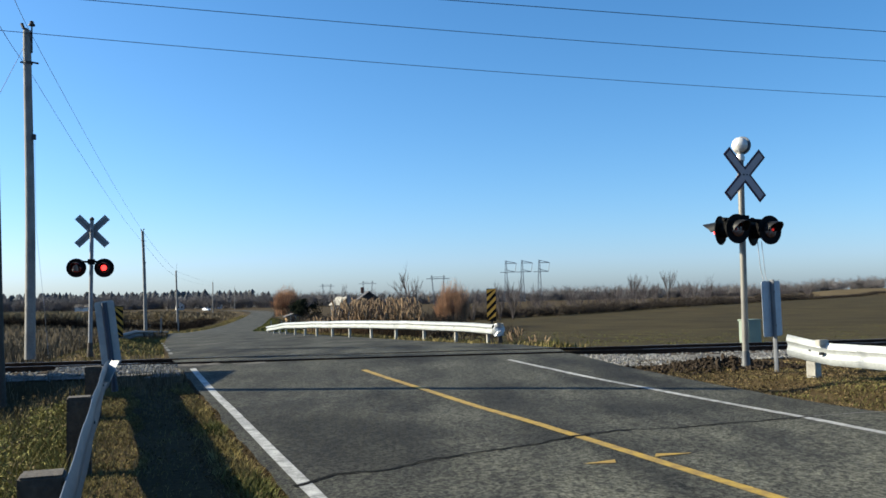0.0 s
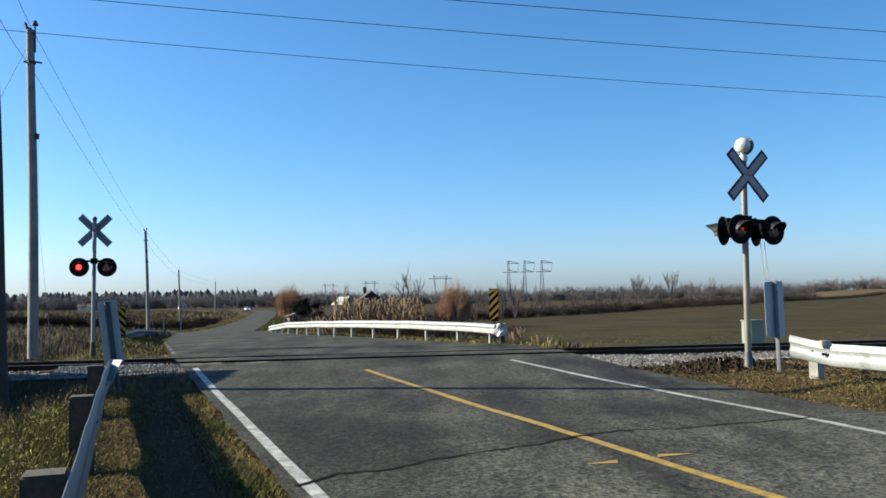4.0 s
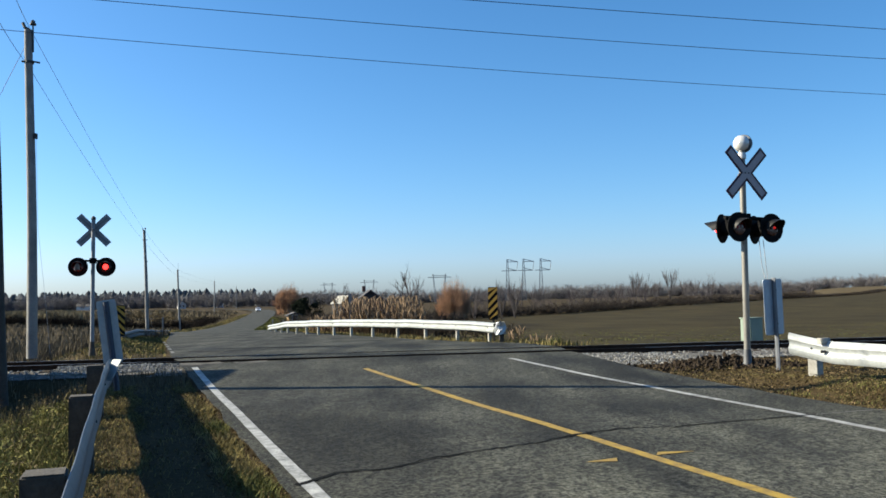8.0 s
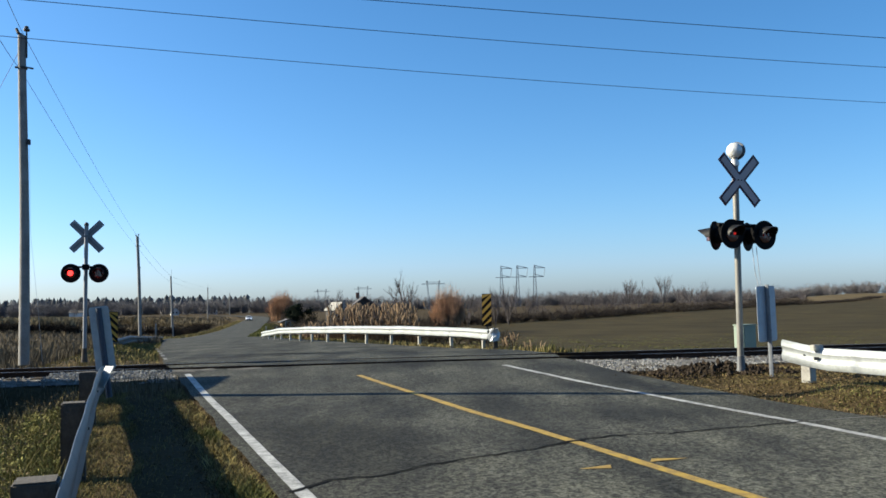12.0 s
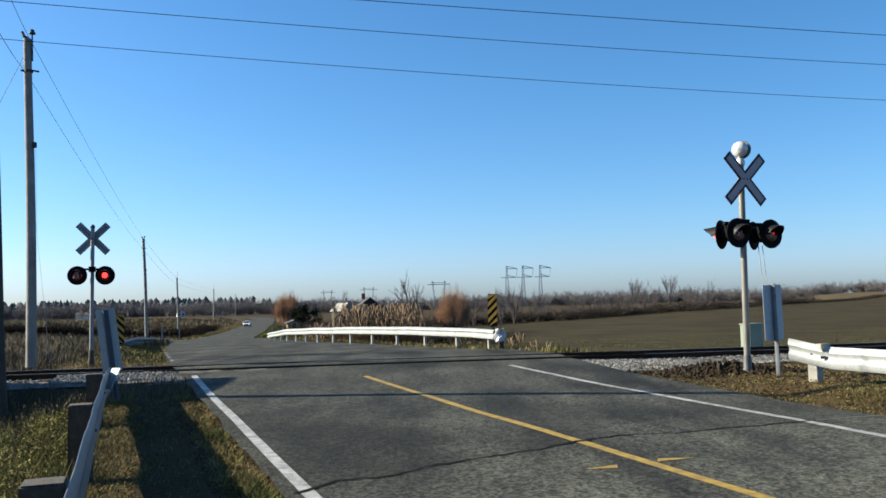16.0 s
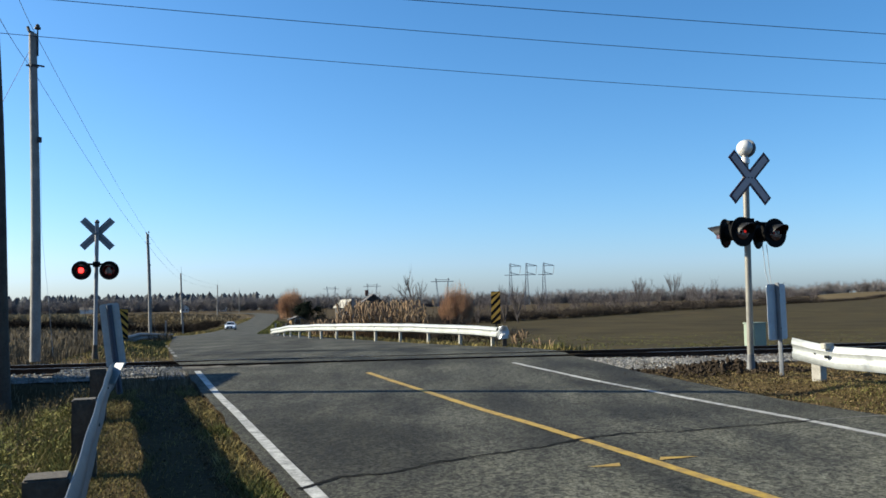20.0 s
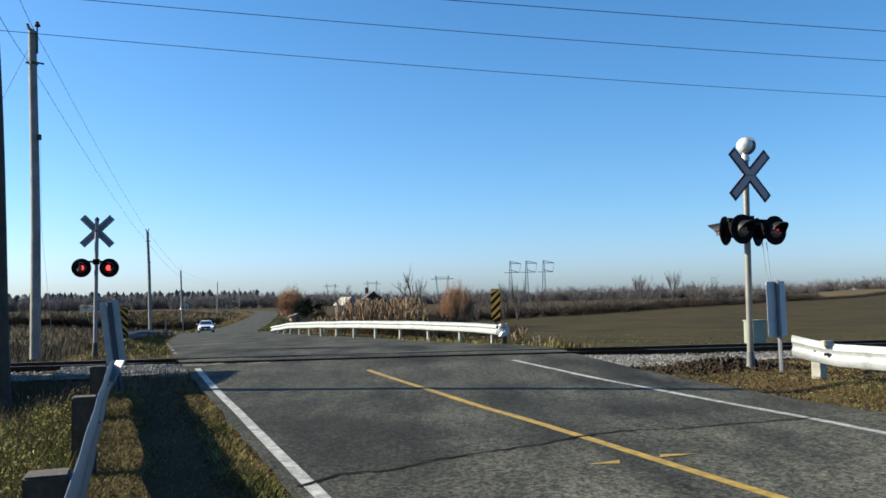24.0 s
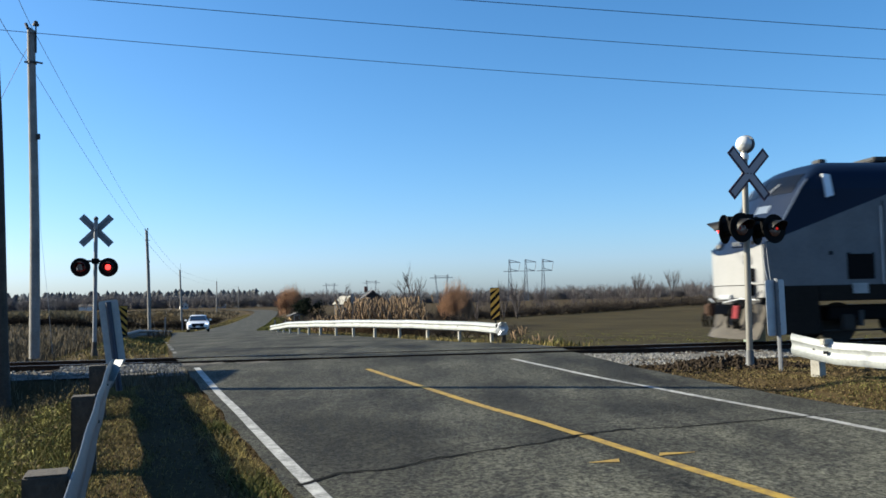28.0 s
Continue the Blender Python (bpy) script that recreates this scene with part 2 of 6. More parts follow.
PLATEBACK = material("dull_sign_back", (0.33, 0.34, 0.34), (0.25, 0.258, 0.264), rough=0.55, metal=0.2, size=3, fine=20, bump=0.05)
BLUESTEEL = material("blued_steel", (0.034, 0.0442, 0.068), (0.0238, 0.0306, 0.0476), rough=0.6, metal=0.2, size=3, fine=20, bump=0.05)
REED = material("reed", (0.0901, 0.0555, 0.0292), (0.0416, 0.0263, 0.0153), rough=0.9, size=1, fine=8, bump=0, island=0.45, spec=0.06)
PLUME = material("reed_plume", (0.286, 0.199, 0.123), (0.159, 0.108, 0.0676), rough=0.95, size=2, fine=9, bump=0, island=0.3, spec=0.06)
BARK = material("bark", (0.068, 0.0578, 0.051), (0.0374, 0.032, 0.0286), rough=0.95, size=2, fine=20, spec=0.06)
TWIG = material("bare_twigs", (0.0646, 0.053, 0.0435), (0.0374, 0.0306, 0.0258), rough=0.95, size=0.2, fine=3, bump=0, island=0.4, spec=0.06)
GREYTWIG = material("grey_twigs", (0.115, 0.1, 0.1), (0.07, 0.061, 0.06), rough=0.95, size=0.2, fine=3, bump=0, island=0.4, spec=0.06)
ORANGE = material("autumn_twigs", (0.364, 0.216, 0.13), (0.234, 0.139, 0.0867), rough=0.9, size=0.5, fine=5, bump=0, island=0.5, spec=0.06)
# far twigs and conifer needles, with distance haze mixed into their base colour
HAZETWIG = material("hazy_far_twigs", (0.163, 0.153, 0.153), (0.116, 0.105, 0.105), rough=0.95, size=0.05, fine=1, bump=0, island=0.3, spec=0.06)
HAZECONIFER = material("hazy_conifer_needles", (0.09, 0.095, 0.098), (0.058, 0.062, 0.064), rough=0.95, size=0.2, fine=3, bump=0, island=0.4, spec=0.06)
EVERGREEN = material("dark_shrub", (0.015, 0.0204, 0.0122), (0.00816, 0.0109, 0.0068), rough=0.95, size=0.6, fine=6, bump=0, island=0.4, spec=0.06)
HOUSEDARK = material("dark_siding", (0.0408, 0.0374, 0.0374), (0.0272, 0.0245, 0.0245), rough=0.85)
ROOFGREY = material("grey_roof", (0.0612, 0.0578, 0.0612), (0.0408, 0.0374, 0.0394), rough=0.9)
HOUSEWHITE = material("white_siding", (0.576, 0.576, 0.56), (0.48, 0.48, 0.464), rough=0.7)
OCHRE = material("ochre_siding", (0.286, 0.184, 0.0748), (0.224, 0.136, 0.0544), rough=0.8)
BRICK = material("chimney_brick", (0.136, 0.0612, 0.0408), (0.0884, 0.0408, 0.0272), rough=0.9, fine=12)
GLASS = material("dark_glass", (0.012, 0.015, 0.018), (0.01, 0.012, 0.015), rough=0.06, coat=1.0, bump=0)
LOCOGLASS = material("cab_glass", (0.004, 0.005, 0.008), (0.003, 0.004, 0.006), rough=0.3, spec=0.25, bump=0)
PODLAMP = material("pod_lamp_glass", (0.2, 0.21, 0.23), (0.15, 0.16, 0.17), rough=0.2, coat=0.5, bump=0)
CARWHITE = material("white_car_paint", (0.68, 0.689, 0.705), (0.637, 0.646, 0.663), rough=0.3, coat=0.8, bump=0)
HEADON = material("lit_headlamp", (0.9, 0.93, 1.0), (0.9, 0.93, 1.0), rough=0.1, glow=0.7, bump=0)
# pane of the cab side window, its bright reflection put into the colour
GLINTPANE = material("glint_pane", (0.75, 0.78, 0.8), (0.6, 0.62, 0.65), rough=0.1, coat=1, bump=0)
# silver of the side, darkened to carry its shade in the colour
SHADESILVER = material("shaded_silver_paint", (0.15, 0.153, 0.16), (0.118, 0.12, 0.126), rough=0.55, spec=0.2, size=1.5, fine=15, bump=0.03)
LOCOBLUE = material("dark_blue_paint", (0.0058, 0.0135, 0.034), (0.0049, 0.0115, 0.029), rough=0.45, spec=0.12, size=1, fine=12, bump=0.02)
PILLAR = material("pale_blue_trim", (0.09, 0.12, 0.17), (0.07, 0.095, 0.135), rough=0.5, bump=0)
# the same silver, paler to stand for sun on the nose
LITSILVER = material("sunlit_silver_paint", (0.24, 0.24, 0.24), (0.21, 0.21, 0.208), rough=0.5, spec=0.3, size=2, fine=15, bump=0.04)
PLOUGH = material("dusty_plough_steel", (0.062, 0.055, 0.046), (0.038, 0.033, 0.028), rough=0.9, size=2, fine=18)
LOCOGREY = material("grey_lower_paint", (0.0204, 0.017, 0.0143), (0.0122, 0.0102, 0.00884), rough=0.8, spec=0.1, size=1.5, fine=12, bump=0.05)
DUSTY = material("brake_dust_steel", (0.0306, 0.0255, 0.0211), (0.0153, 0.0129, 0.0112), rough=0.9, size=2, fine=20)
REDHOSE = material("red_hose_end", (0.272, 0.0204, 0.0272), (0.204, 0.0136, 0.0204), rough=0.6)


# ---- mesh helpers ----
class Mesh:
    """Collects vertices and faces of one mesh."""

    def __init__(self):
        self.v, self.f = [], []

    def add(self, verts, faces, m=None):
        k = len(self.v)
        self.v += [tuple(m @ Vector(p)) if m else tuple(p) for p in verts]
        self.f += [[k + i for i in f] for f in faces]
        return self

    def box(self, x, y, z, sx, sy, sz, m=None):
        """A box centred at x, y, z."""
        p = [(x + a * sx / 2, y + b * sy / 2, z + c * sz / 2) for c in (-1, 1) for b in (-1, 1) for a in (-1, 1)]
        return self.add(p, [(0, 2, 3, 1), (4, 5, 7, 6), (0, 1, 5, 4), (2, 6, 7, 3), (0, 4, 6, 2), (1, 3, 7, 5)], m)

    def rod(self, a, b, r, r2=None, n=8, caps=True):
        """A round rod from a to b."""
        a, b = Vector(a), Vector(b)
        r2 = r if r2 is None else r2
        q = (b - a).to_track_quat("Z", "Y")
        ring = [q @ Vector((math.cos(i * math.tau / n), math.sin(i * math.tau / n), 0)) for i in range(n)]
        v = [a + d * r for d in ring] + [b + d * r2 for d in ring]
        f = [(i, (i + 1) % n, n + (i + 1) % n, n + i) for i in range(n)]
        if caps:
            f += [tuple(range(n))[::-1], tuple(range(n, 2 * n))]
        return self.add(v, f)

    def tube(self, pts, r, n=6):
        for a, b in zip(pts, pts[1:]):
            self.rod(a, b, r, r, n, False)
        return self

    def lathe(self, prof, n=20, m=None):
        """Turns a profile of (radius, height) about z."""
        v = [(r * math.cos(i * math.tau / n), r * math.sin(i * math.tau / n), z) for r, z in prof for i in range(n)]
        f = [(k * n + i, k * n + (i + 1) % n, (k + 1) * n + (i + 1) % n, (k + 1) * n + i) for k in range(len(prof) - 1) for i in range(n)]
        f += [tuple(range(n))[::-1], tuple(range((len(prof) - 1) * n, len(prof) * n))]
        return self.add(v, f, m)

    def prism(self, poly, a, b, m=None):
        """A polygon of (x, z) points, pushed from y = a to y = b."""
        n = len(poly)
        v = [(x, a, z) for x, z in poly] + [(x, b, z) for x, z in poly]
        f = [tuple(range(n)), tuple(range(n, 2 * n))[::-1]] + [(i, n + i, n + (i + 1) % n, (i + 1) % n) for i in range(n)]
        return self.add(v, f, m)

    def loft(self, rings, closed=True, caps=True):
        n = len(rings[0])
        v = [p for r in rings for p in r]
        e = n if closed else n - 1
        f = [(k * n + i, k * n + (i + 1) % n, (k + 1) * n + (i + 1) % n, (k + 1) * n + i) for k in range(len(rings) - 1) for i in range(e)]
        if caps and closed:
            f += [tuple(range(n))[::-1], tuple(range((len(rings) - 1) * n, len(rings) * n))]
        return self.add(v, f)


def mesh_data(name, m, mat, bevel=0.0, smooth=True):
    me = bpy.data.meshes.new(name)
    me.from_pydata(m.v, [], m.f)
    if bevel or smooth:
        bm = bmesh.new()
        bm.from_mesh(me)
        bmesh.ops.recalc_face_normals(bm, faces=bm.faces)
        if bevel:
            es = [e for e in bm.edges if len(e.link_faces) == 2 and e.calc_face_angle(0) > 0.5]
            bmesh.ops.bevel(bm, geom=es, offset=bevel, segments=2, affect="EDGES", clamp_overlap=True)
        bm.to_mesh(me)
        bm.free()
    if smooth:
        me.shade_smooth()
        me.set_sharp_from_angle(angle=radians(38))
    me.materials.append(mat)
    return me


def part(name, m, mat, parent, label="", bevel=0.0, smooth=True, at=None):
    ob = new(name, mesh_data(name, m, mat, bevel, smooth))
    ob.parent = parent
    if at is not None:
        ob.matrix_basis = at
    if label:
        ob["label"] = label
    return ob


def thing(name, m, label, category, group="", kind=""):
    """An Empty that carries the parts of a thing."""
    ob = new(name)
    ob.matrix_basis = m
    return tagged(ob, label, category, group, kind)


def single(name, m, mat, label, category, group="", kind="", at=None, bevel=0.0, smooth=True):
    """A thing made of one mesh."""
    ob = new(name, mesh_data(name, m, mat, bevel, smooth))
    if at is not None:
        ob.matrix_basis = at
    return tagged(ob, label, category, group, kind)


# ---- the plan: road, track and height of the ground ----
CS, SN = math.cos(TURN), math.sin(TURN)


def on_road(s, o):
    """Plan place s metres along the near road and o metres to its right."""
    return o * CS - s * SN, o * SN + s * CS


TRACK = math.atan(0.12)
TC, TS = math.cos(TRACK), math.sin(TRACK)
RAIL_Z = 0.23


def on_track(u, v):
    """Plan place u metres along the track to the right and v metres beyond its centre line."""
    return u * TC - v * TS, 22.33 + u * TS + v * TC


def track_v(x, y):
    return -x * TS + (y - 22.33) * TC


ROAD_Y = [-70, -30, 0, 18.5, 20.5, 22, 24, 27, 40, 64, 95, 125, 158, 193, 222, 250, 277, 302, 325, 345, 360]
ROAD_X = [30.4, 16.0, 5.1, -1.58, -2.3, -2.84, -3.56, -4.64, -8.9, -16.2, -24.0, -29.7, -35.4, -41.5, -46.0, -50.8, -55.9, -62.5, -71.5, -84.5, -100]
ROAD_Z = [-0.5, -0.3, -0.07, 0.08, 0.19, 0.218, 0.218, 0.17, -0.05, -0.5, -1.5, -2.08, -2.35, -2.35, -2.05, -1.75, -1.5, -1.35, -1.25, -1.2, -1.2]
_y = np.arange(-70, 360.5, 0.5)
_k = np.ones(13) / 13


def _soft(v):
    q = np.interp(_y, ROAD_Y, v)
    return np.convolve(np.pad(q, 6, mode="reflect", reflect_type="odd"), _k, "valid")


_x, _z = _soft(ROAD_X), _soft(ROAD_Z)
_h = np.cos(np.arctan(np.gradient(_x, _y)))


def road_x(y):
    return np.interp(y, _y, _x)


def road_z(y):
    return np.interp(y, _y, _z)


def road_cos(y):
    return np.interp(y, _y, _h)


def edges(y):
    """Half widths of the asphalt, left and right of the centre line."""
    return np.interp(y, [10, 18, 24, 45, 70], [3.52, 3.55, 3.65, 3.4, 3.4]), np.interp(y, [8, 11.3, 16.4, 20, 22, 25, 28, 36, 62], [4.3, 4.44, 5.05, 5.7, 6.4, 6.6, 5.6, 4.9, 3.6])


def ease(a, b, v):
    t = np.clip((v - a) / (b - a), 0, 1)
    return t * t * (3 - 2 * t)


def height(x, y):
    """The height of the ground sheet."""
    x, y = np.asarray(x, float), np.asarray(y, float)
    field = np.interp(y, [0, 22, 45, 95, 158, 193, 250, 345, 600, 1500], [-0.55, -0.6, -0.95, -2.1, -2.8, -2.8, -2.25, -1.75, -1.4, -0.9])
    field = field + 0.1 * np.sin(x * 0.05 + 1) * np.sin(y * 0.043) - 0.5 * ease(0, 30, x) * ease(26, 34, y) * (1 - ease(60, 200, y))
    field = field + 4.5 * ease(400, 640, y) * ease(0.34, 0.5, x / np.maximum(y, 1)) + 1.1 * ease(10, 34, road_x(y) - x) * ease(60, 100, y) * (1 - ease(260, 400, y))
    d = (x - road_x(y)) * road_cos(y)
    l, r = edges(y)
    out = np.where(d > 0, d - r, -d - l)
    rz = road_z(y)
    on = 1 - ease(355, 380, y)
    prof = rz - 0.05 - 0.3 * np.maximum(0, out - 1.6 - 4 * (d > 0) * (1 - ease(17.5, 21, y))) - 0.03 * np.clip(out, 0, 1.6)
    prof = prof + 0.22 * ease(0.3, 1.5, np.where(d > 0, out, -1)) * (1 - ease(13.4, 16.8, y)) + 0.08 * ease(0.2, 1.2, np.where(d > 0, out, -1)) * ease(13.4, 16.8, y) * (1 - ease(18, 20, y))
    # the mown mound beside the far guardrail
    prof = prof + 0.38 * ease(0.2, 1.7, np.where(d < 0, out, -1)) * ease(25.2, 28, y) * (1 - ease(36, 48, y)) * (1 - ease(3, 6, out))
    prof = np.where(on > 0.5, prof, -9)
    v = np.abs(-x * TS + (y - 22.33) * TC)
    bank = 0.01 - 0.42 * np.maximum(0, v - 2.3)
    return np.maximum(np.maximum(field, prof), bank) + 0.03 * np.sin(x * 2.1 + y * 1.3) * np.sin(y * 1.7 - x * 0.9) * (out > 0.6) * (v > 2.6)


def off_asphalt(x, y, gap=0.05):
    """True where the plan place lies beside the road, gap metres off its edge."""
    d = (x - float(road_x(y))) * float(road_cos(y))
    l, r = edges(y)
    return y > 358 or (d - r if d > 0 else -d - l) > gap


def h(x, y):
    return float(height(x, y))


def graded(fine, step, end, grow):
    a, v, s = [], 0.0, step
    while v < end:
        a.append(v)
        v += s
        if v > fine:
            s *= grow
    return a + [end]


def grid_mesh(xs, ys, zs):
    m = Mesh()
    nx = len(xs)
    m.v = [(float(x), float(y), float(zs[j, i])) for j, y in enumerate(ys) for i, x in enumerate(xs)]
    m.f = [(j * nx + i, j * nx + i + 1, (j + 1) * nx + i + 1, (j + 1) * nx + i) for j in range(len(ys) - 1) for i in range(nx - 1)]
    return m


# ---- ground, road and track ----
_a = graded(18, 0.35, 3200, 1.09)
GX = np.array(sorted({-v for v in _a} | set(_a)))
_b = graded(40, 0.35, 3200, 1.09)
GY = np.array(sorted({-v for v in graded(6, 0.5, 600, 1.25)} | set(_b)))
XX, YY = np.meshgrid(GX, GY)
single("ground", grid_mesh(GX, GY, height(XX, YY)), VERGE, "dry autumn grassland with bare soil beside the road", "ground", kind="structure")


def strip(name, y0, y1, step, left, right, lift, mat, label, n=12, wob=0.0):
    """A strip that follows the road between two offsets from its centre line."""
    m = Mesh()
    ys = np.arange(y0, y1 + step, step)
    for y in ys:
        a, b = left(y), right(y)
        c, x0 = float(road_cos(y)), float(road_x(y))
        sl = math.sqrt(max(0, 1 - c * c))
        for i in range(n + 1):
            t = i / n
            d = a + (b - a) * t
            if wob and i in (0, n):
                d += wob * (noise.noise((y * 0.9, i, 3)) + 0.6 * noise.noise((y * 3.1, i, 7)))
            px, py = x0 + d * c, y + d * sl
            z = float(road_z(py)) + lift + 0.012 * noise.noise((px * 0.5, py * 0.5, 0)) - 0.012 * abs(d) / 4
            m.v.append((px, py, z))
    k = n + 1
    m.f = [(j * k + i, j * k + i + 1, (j + 1) * k + i + 1, (j + 1) * k + i) for j in range(len(ys) - 1) for i in range(n)]
    return single(name, m, mat, label, "road", kind="structure")


strip("road", -45, 356, 0.5, lambda y: -edges(y)[0], lambda y: edges(y)[1], 0.02, ASPHALT, "worn grey asphalt country road with cracks and pale patches", 24, 0.07)


def road_top(x, y):
    d = (x - float(road_x(y))) * float(road_cos(y))
    return float(road_z(y)) + 0.02 + 0.012 * noise.noise((x * 0.5, y * 0.5, 0)) - 0.012 * abs(d) / 4


def painted(name, pts, width, mat, label, lift=0.01, category="road marking", rag=0.0, step=0.25):
    """A flat band on the road along the plan points pts."""
    m = Mesh()
    path = []
    for (x0, y0), (x1, y1) in zip(pts, pts[1:]):
        n = max(1, int(math.hypot(x1 - x0, y1 - y0) / step))
        path += [(x0 + (x1 - x0) * i / n, y0 + (y1 - y0) * i / n) for i in range(n)]
    path.append(pts[-1])
    for i, (x, y) in enumerate(path):
        q, p = path[min(i + 1, len(path) - 1)], path[max(i - 1, 0)]
        dx, dy = q[0] - p[0], q[1] - p[1]
        ln = math.hypot(dx, dy)
        for s in (-1, 1):
            w = width / 2 * (1 + rag * noise.noise((x * 2.3, y * 2.3, s * 5)))
            a, b = x - s * dy / ln * w, y + s * dx / ln * w
            m.v.append((a, b, road_top(a, b) + lift))
    m.f = [(2 * i, 2 * i + 1, 2 * i + 3, 2 * i + 2) for i in range(len(path) - 1)]
    return single(name, m, mat, label, category, kind="structure")


painted("edge_line", [on_road(-12, 1.52), on_road(4, 1.5), on_road(20.4, 1.47)], 0.13, WHITE_LINE, "worn white edge line on the asphalt", rag=0.06, step=0.08)
painted("centre_line", [on_road(-12, 4.7), on_road(7, 4.77), on_road(18.0, 4.79)], 0.13, YELLOW_LINE, "yellow centre line on the asphalt", rag=0.15)
painted("edge_line", [on_road(-12, 7.2), on_road(7.5, 7.92), on_road(18.5, 8.37)], 0.13, WHITE_LINE, "white edge line on the asphalt", rag=0.15)
for a, b in ((25.5, 26.6), (28, 29.6), (30.6, 31.8), (33, 34.5), (36, 37.5)):
    painted("edge_line", [on_road(a, 1.25 + (a - 25) * 0.02), on_road(b, 1.25 + (b - 25) * 0.02)], 0.1, FADED, "faded stretch of white edge line", rag=0.5)

# cracks, patches and survey marks
CRACK = [(-1.27, 7.64), (-0.98, 8.10), (-0.53, 8.24), (-0.05, 8.77), (0.47, 9.10), (1.03, 9.42), (1.59, 9.89), (2.01, 10.21), (2.72, 10.29), (3.47, 10.56), (4.17, 10.80), (4.67, 10.99)]
_jag = random.Random(5)
JAGGED = []
for (x0, y0), (x1, y1) in zip(CRACK, CRACK[1:]):
    for k in range(6):
        JAGGED.append((x0 + (x1 - x0) * k / 6 + _jag.gauss(0, 0.01), y0 + (y1 - y0) * k / 6 + _jag.gauss(0, 0.016)))
painted("road_crack", JAGGED + [CRACK[-1]], 0.05, TAR, "dark open crack across the asphalt", 0.012, "crack", rag=1.2, step=0.06)
painted("road_seam", [(4.67, 10.99), (5.3, 11.2), (6.0, 11.35)], 0.03, FADED, "pale dusty seam where the crack meets the road edge", 0.012, "crack", rag=1.0, step=0.06)
def older_paving():
    """The paler paving on the near side of the crack, a few millimetres proud."""
    cs = [(-x * SN + y * CS, x * CS + y * SN) for x, y in CRACK]
    os_ = np.linspace(1.34, 9.1, 30)
    ends = np.interp(os_, [o for _, o in cs], [s for s, _ in cs])
    m = Mesh()
    k = 50
    for o, e in zip(os_, ends):
        for j in range(k + 1):
            x, y = on_road(-12 + (float(e) + 12) * j / k, float(o))
            m.v.append((x, y, road_top(x, y) + 0.005))
    m.f = [(i * (k + 1) + j, (i + 1) * (k + 1) + j, (i + 1) * (k + 1) + j + 1, i * (k + 1) + j + 1) for i in range(29) for j in range(k)]
    return single("road_paving", m, OLD_ASPHALT, "older and paler asphalt paving", "road", kind="structure")


older_paving()
for tri in (((1.33, 8.3), (1.64, 8.3), (1.66, 8.46)), ((2.07, 8.56), (2.12, 8.72), (2.5, 8.74))):
    single("survey_mark", Mesh().add([(x, y, road_top(x, y) + 0.012) for x, y in tri], [(0, 1, 2)]), YELLOW_LINE, "small yellow painted wedge on the asphalt", "road marking", kind="structure", smooth=False)
for pts, w in (([(-7.2, 24.9), (-4.4, 25.3)], 0.16), ([(-5.2, 26.6), (-2.0, 27.0), (-0.4, 26.9)], 0.2), ([(-5.9, 29.4), (-4.4, 29.9)], 0.2), ([(-1.5, 29.0), (0.6, 29.3)], 0.14), ([(-6.2, 27.0), (-4.6, 27.2), (-3.4, 27.1)], 0.22), ([(-3.9, 31.5), (-1.9, 31.9)], 0.24), ([(-7.1, 33.5), (-5.2, 34.1)], 0.24), ([(-2.6, 20.1), (-0.4, 20.5)], 0.05), ([(-6.8, 38), (-6.2, 45)], 0.2)):
    painted("tar_seam", pts, w, TAR, "dark tar seam in the asphalt", 0.004, "tar seam", rag=0.9)


def rail(v):
    """One steel rail the length of the view."""
    m = Mesh()
    prof = [(-0.07, 0), (0.07, 0), (0.07, 0.015), (0.012, 0.035), (0.012, 0.125), (0.036, 0.14), (0.036, 0.175), (-0.036, 0.175), (-0.036, 0.14), (-0.012, 0.125), (-0.012, 0.035), (-0.07, 0.015)]
    rings = []
    for u in list(range(-320, -40, 40)) + list(range(-40, 41, 4)) + list(range(80, 600, 40)):
        rings.append([(*on_track(u, v + a), RAIL_Z - 0.175 + b) for a, b in prof])
    m.loft(rings)
    return m


track = thing("railway_track", pose(0, 0, 0), "single railway track with rusty rails on ballast", "railway track", kind="structure")
for v in (-0.753, 0.753):
    r = part("rail", rail(v), RUST, track, "rusty steel rail")
    top = Mesh()
    for a, b in ((-320, 560),):
        top.add([(*on_track(a, v - 0.03), RAIL_Z + 0.003), (*on_track(b, v - 0.03), RAIL_Z + 0.003), (*on_track(b, v + 0.03), RAIL_Z + 0.003), (*on_track(a, v + 0.03), RAIL_Z + 0.003)], [(0, 1, 2, 3)])
    part("rail_head", top, RAILTOP, r, "worn bright top of the rail", smooth=False)
bed = Mesh()
for u0, u1 in ((-330, -6.5), (4.4, 560)):
    n = 60
    prof = [(-3.3, -0.35) if u0 > 0 else (-2.3, -0.06), (-2.0, 0.04), (-1.3, 0.1), (1.3, 0.1), (2.0, 0.04), (3.3, -0.35)]
    bed.loft([[(*on_track(u0 + (u1 - u0) * i / n, a), b + 0.02 * noise.noise((i, a, 0))) for a, b in prof] for i in range(n + 1)], closed=False)
part("ballast_bed", bed, GRAVEL, track, "grey crushed stone ballast")
tie = mesh_data("tie", Mesh().box(0, 0, 0, 0.23, 2.6, 0.14), TIE, 0.015)
for i in range(-46, 80):
    u = i * 0.52 + 0.1 * random.random()
    if -6.6 < u < 4.3:
        continue
    ob = new("tie", tie)
    ob.parent = track
    x, y = on_track(u, random.uniform(-0.05, 0.05))
    ob.matrix_basis = pose(x, y, 0.045, 0, 0, math.degrees(TRACK) + random.uniform(-2, 2))
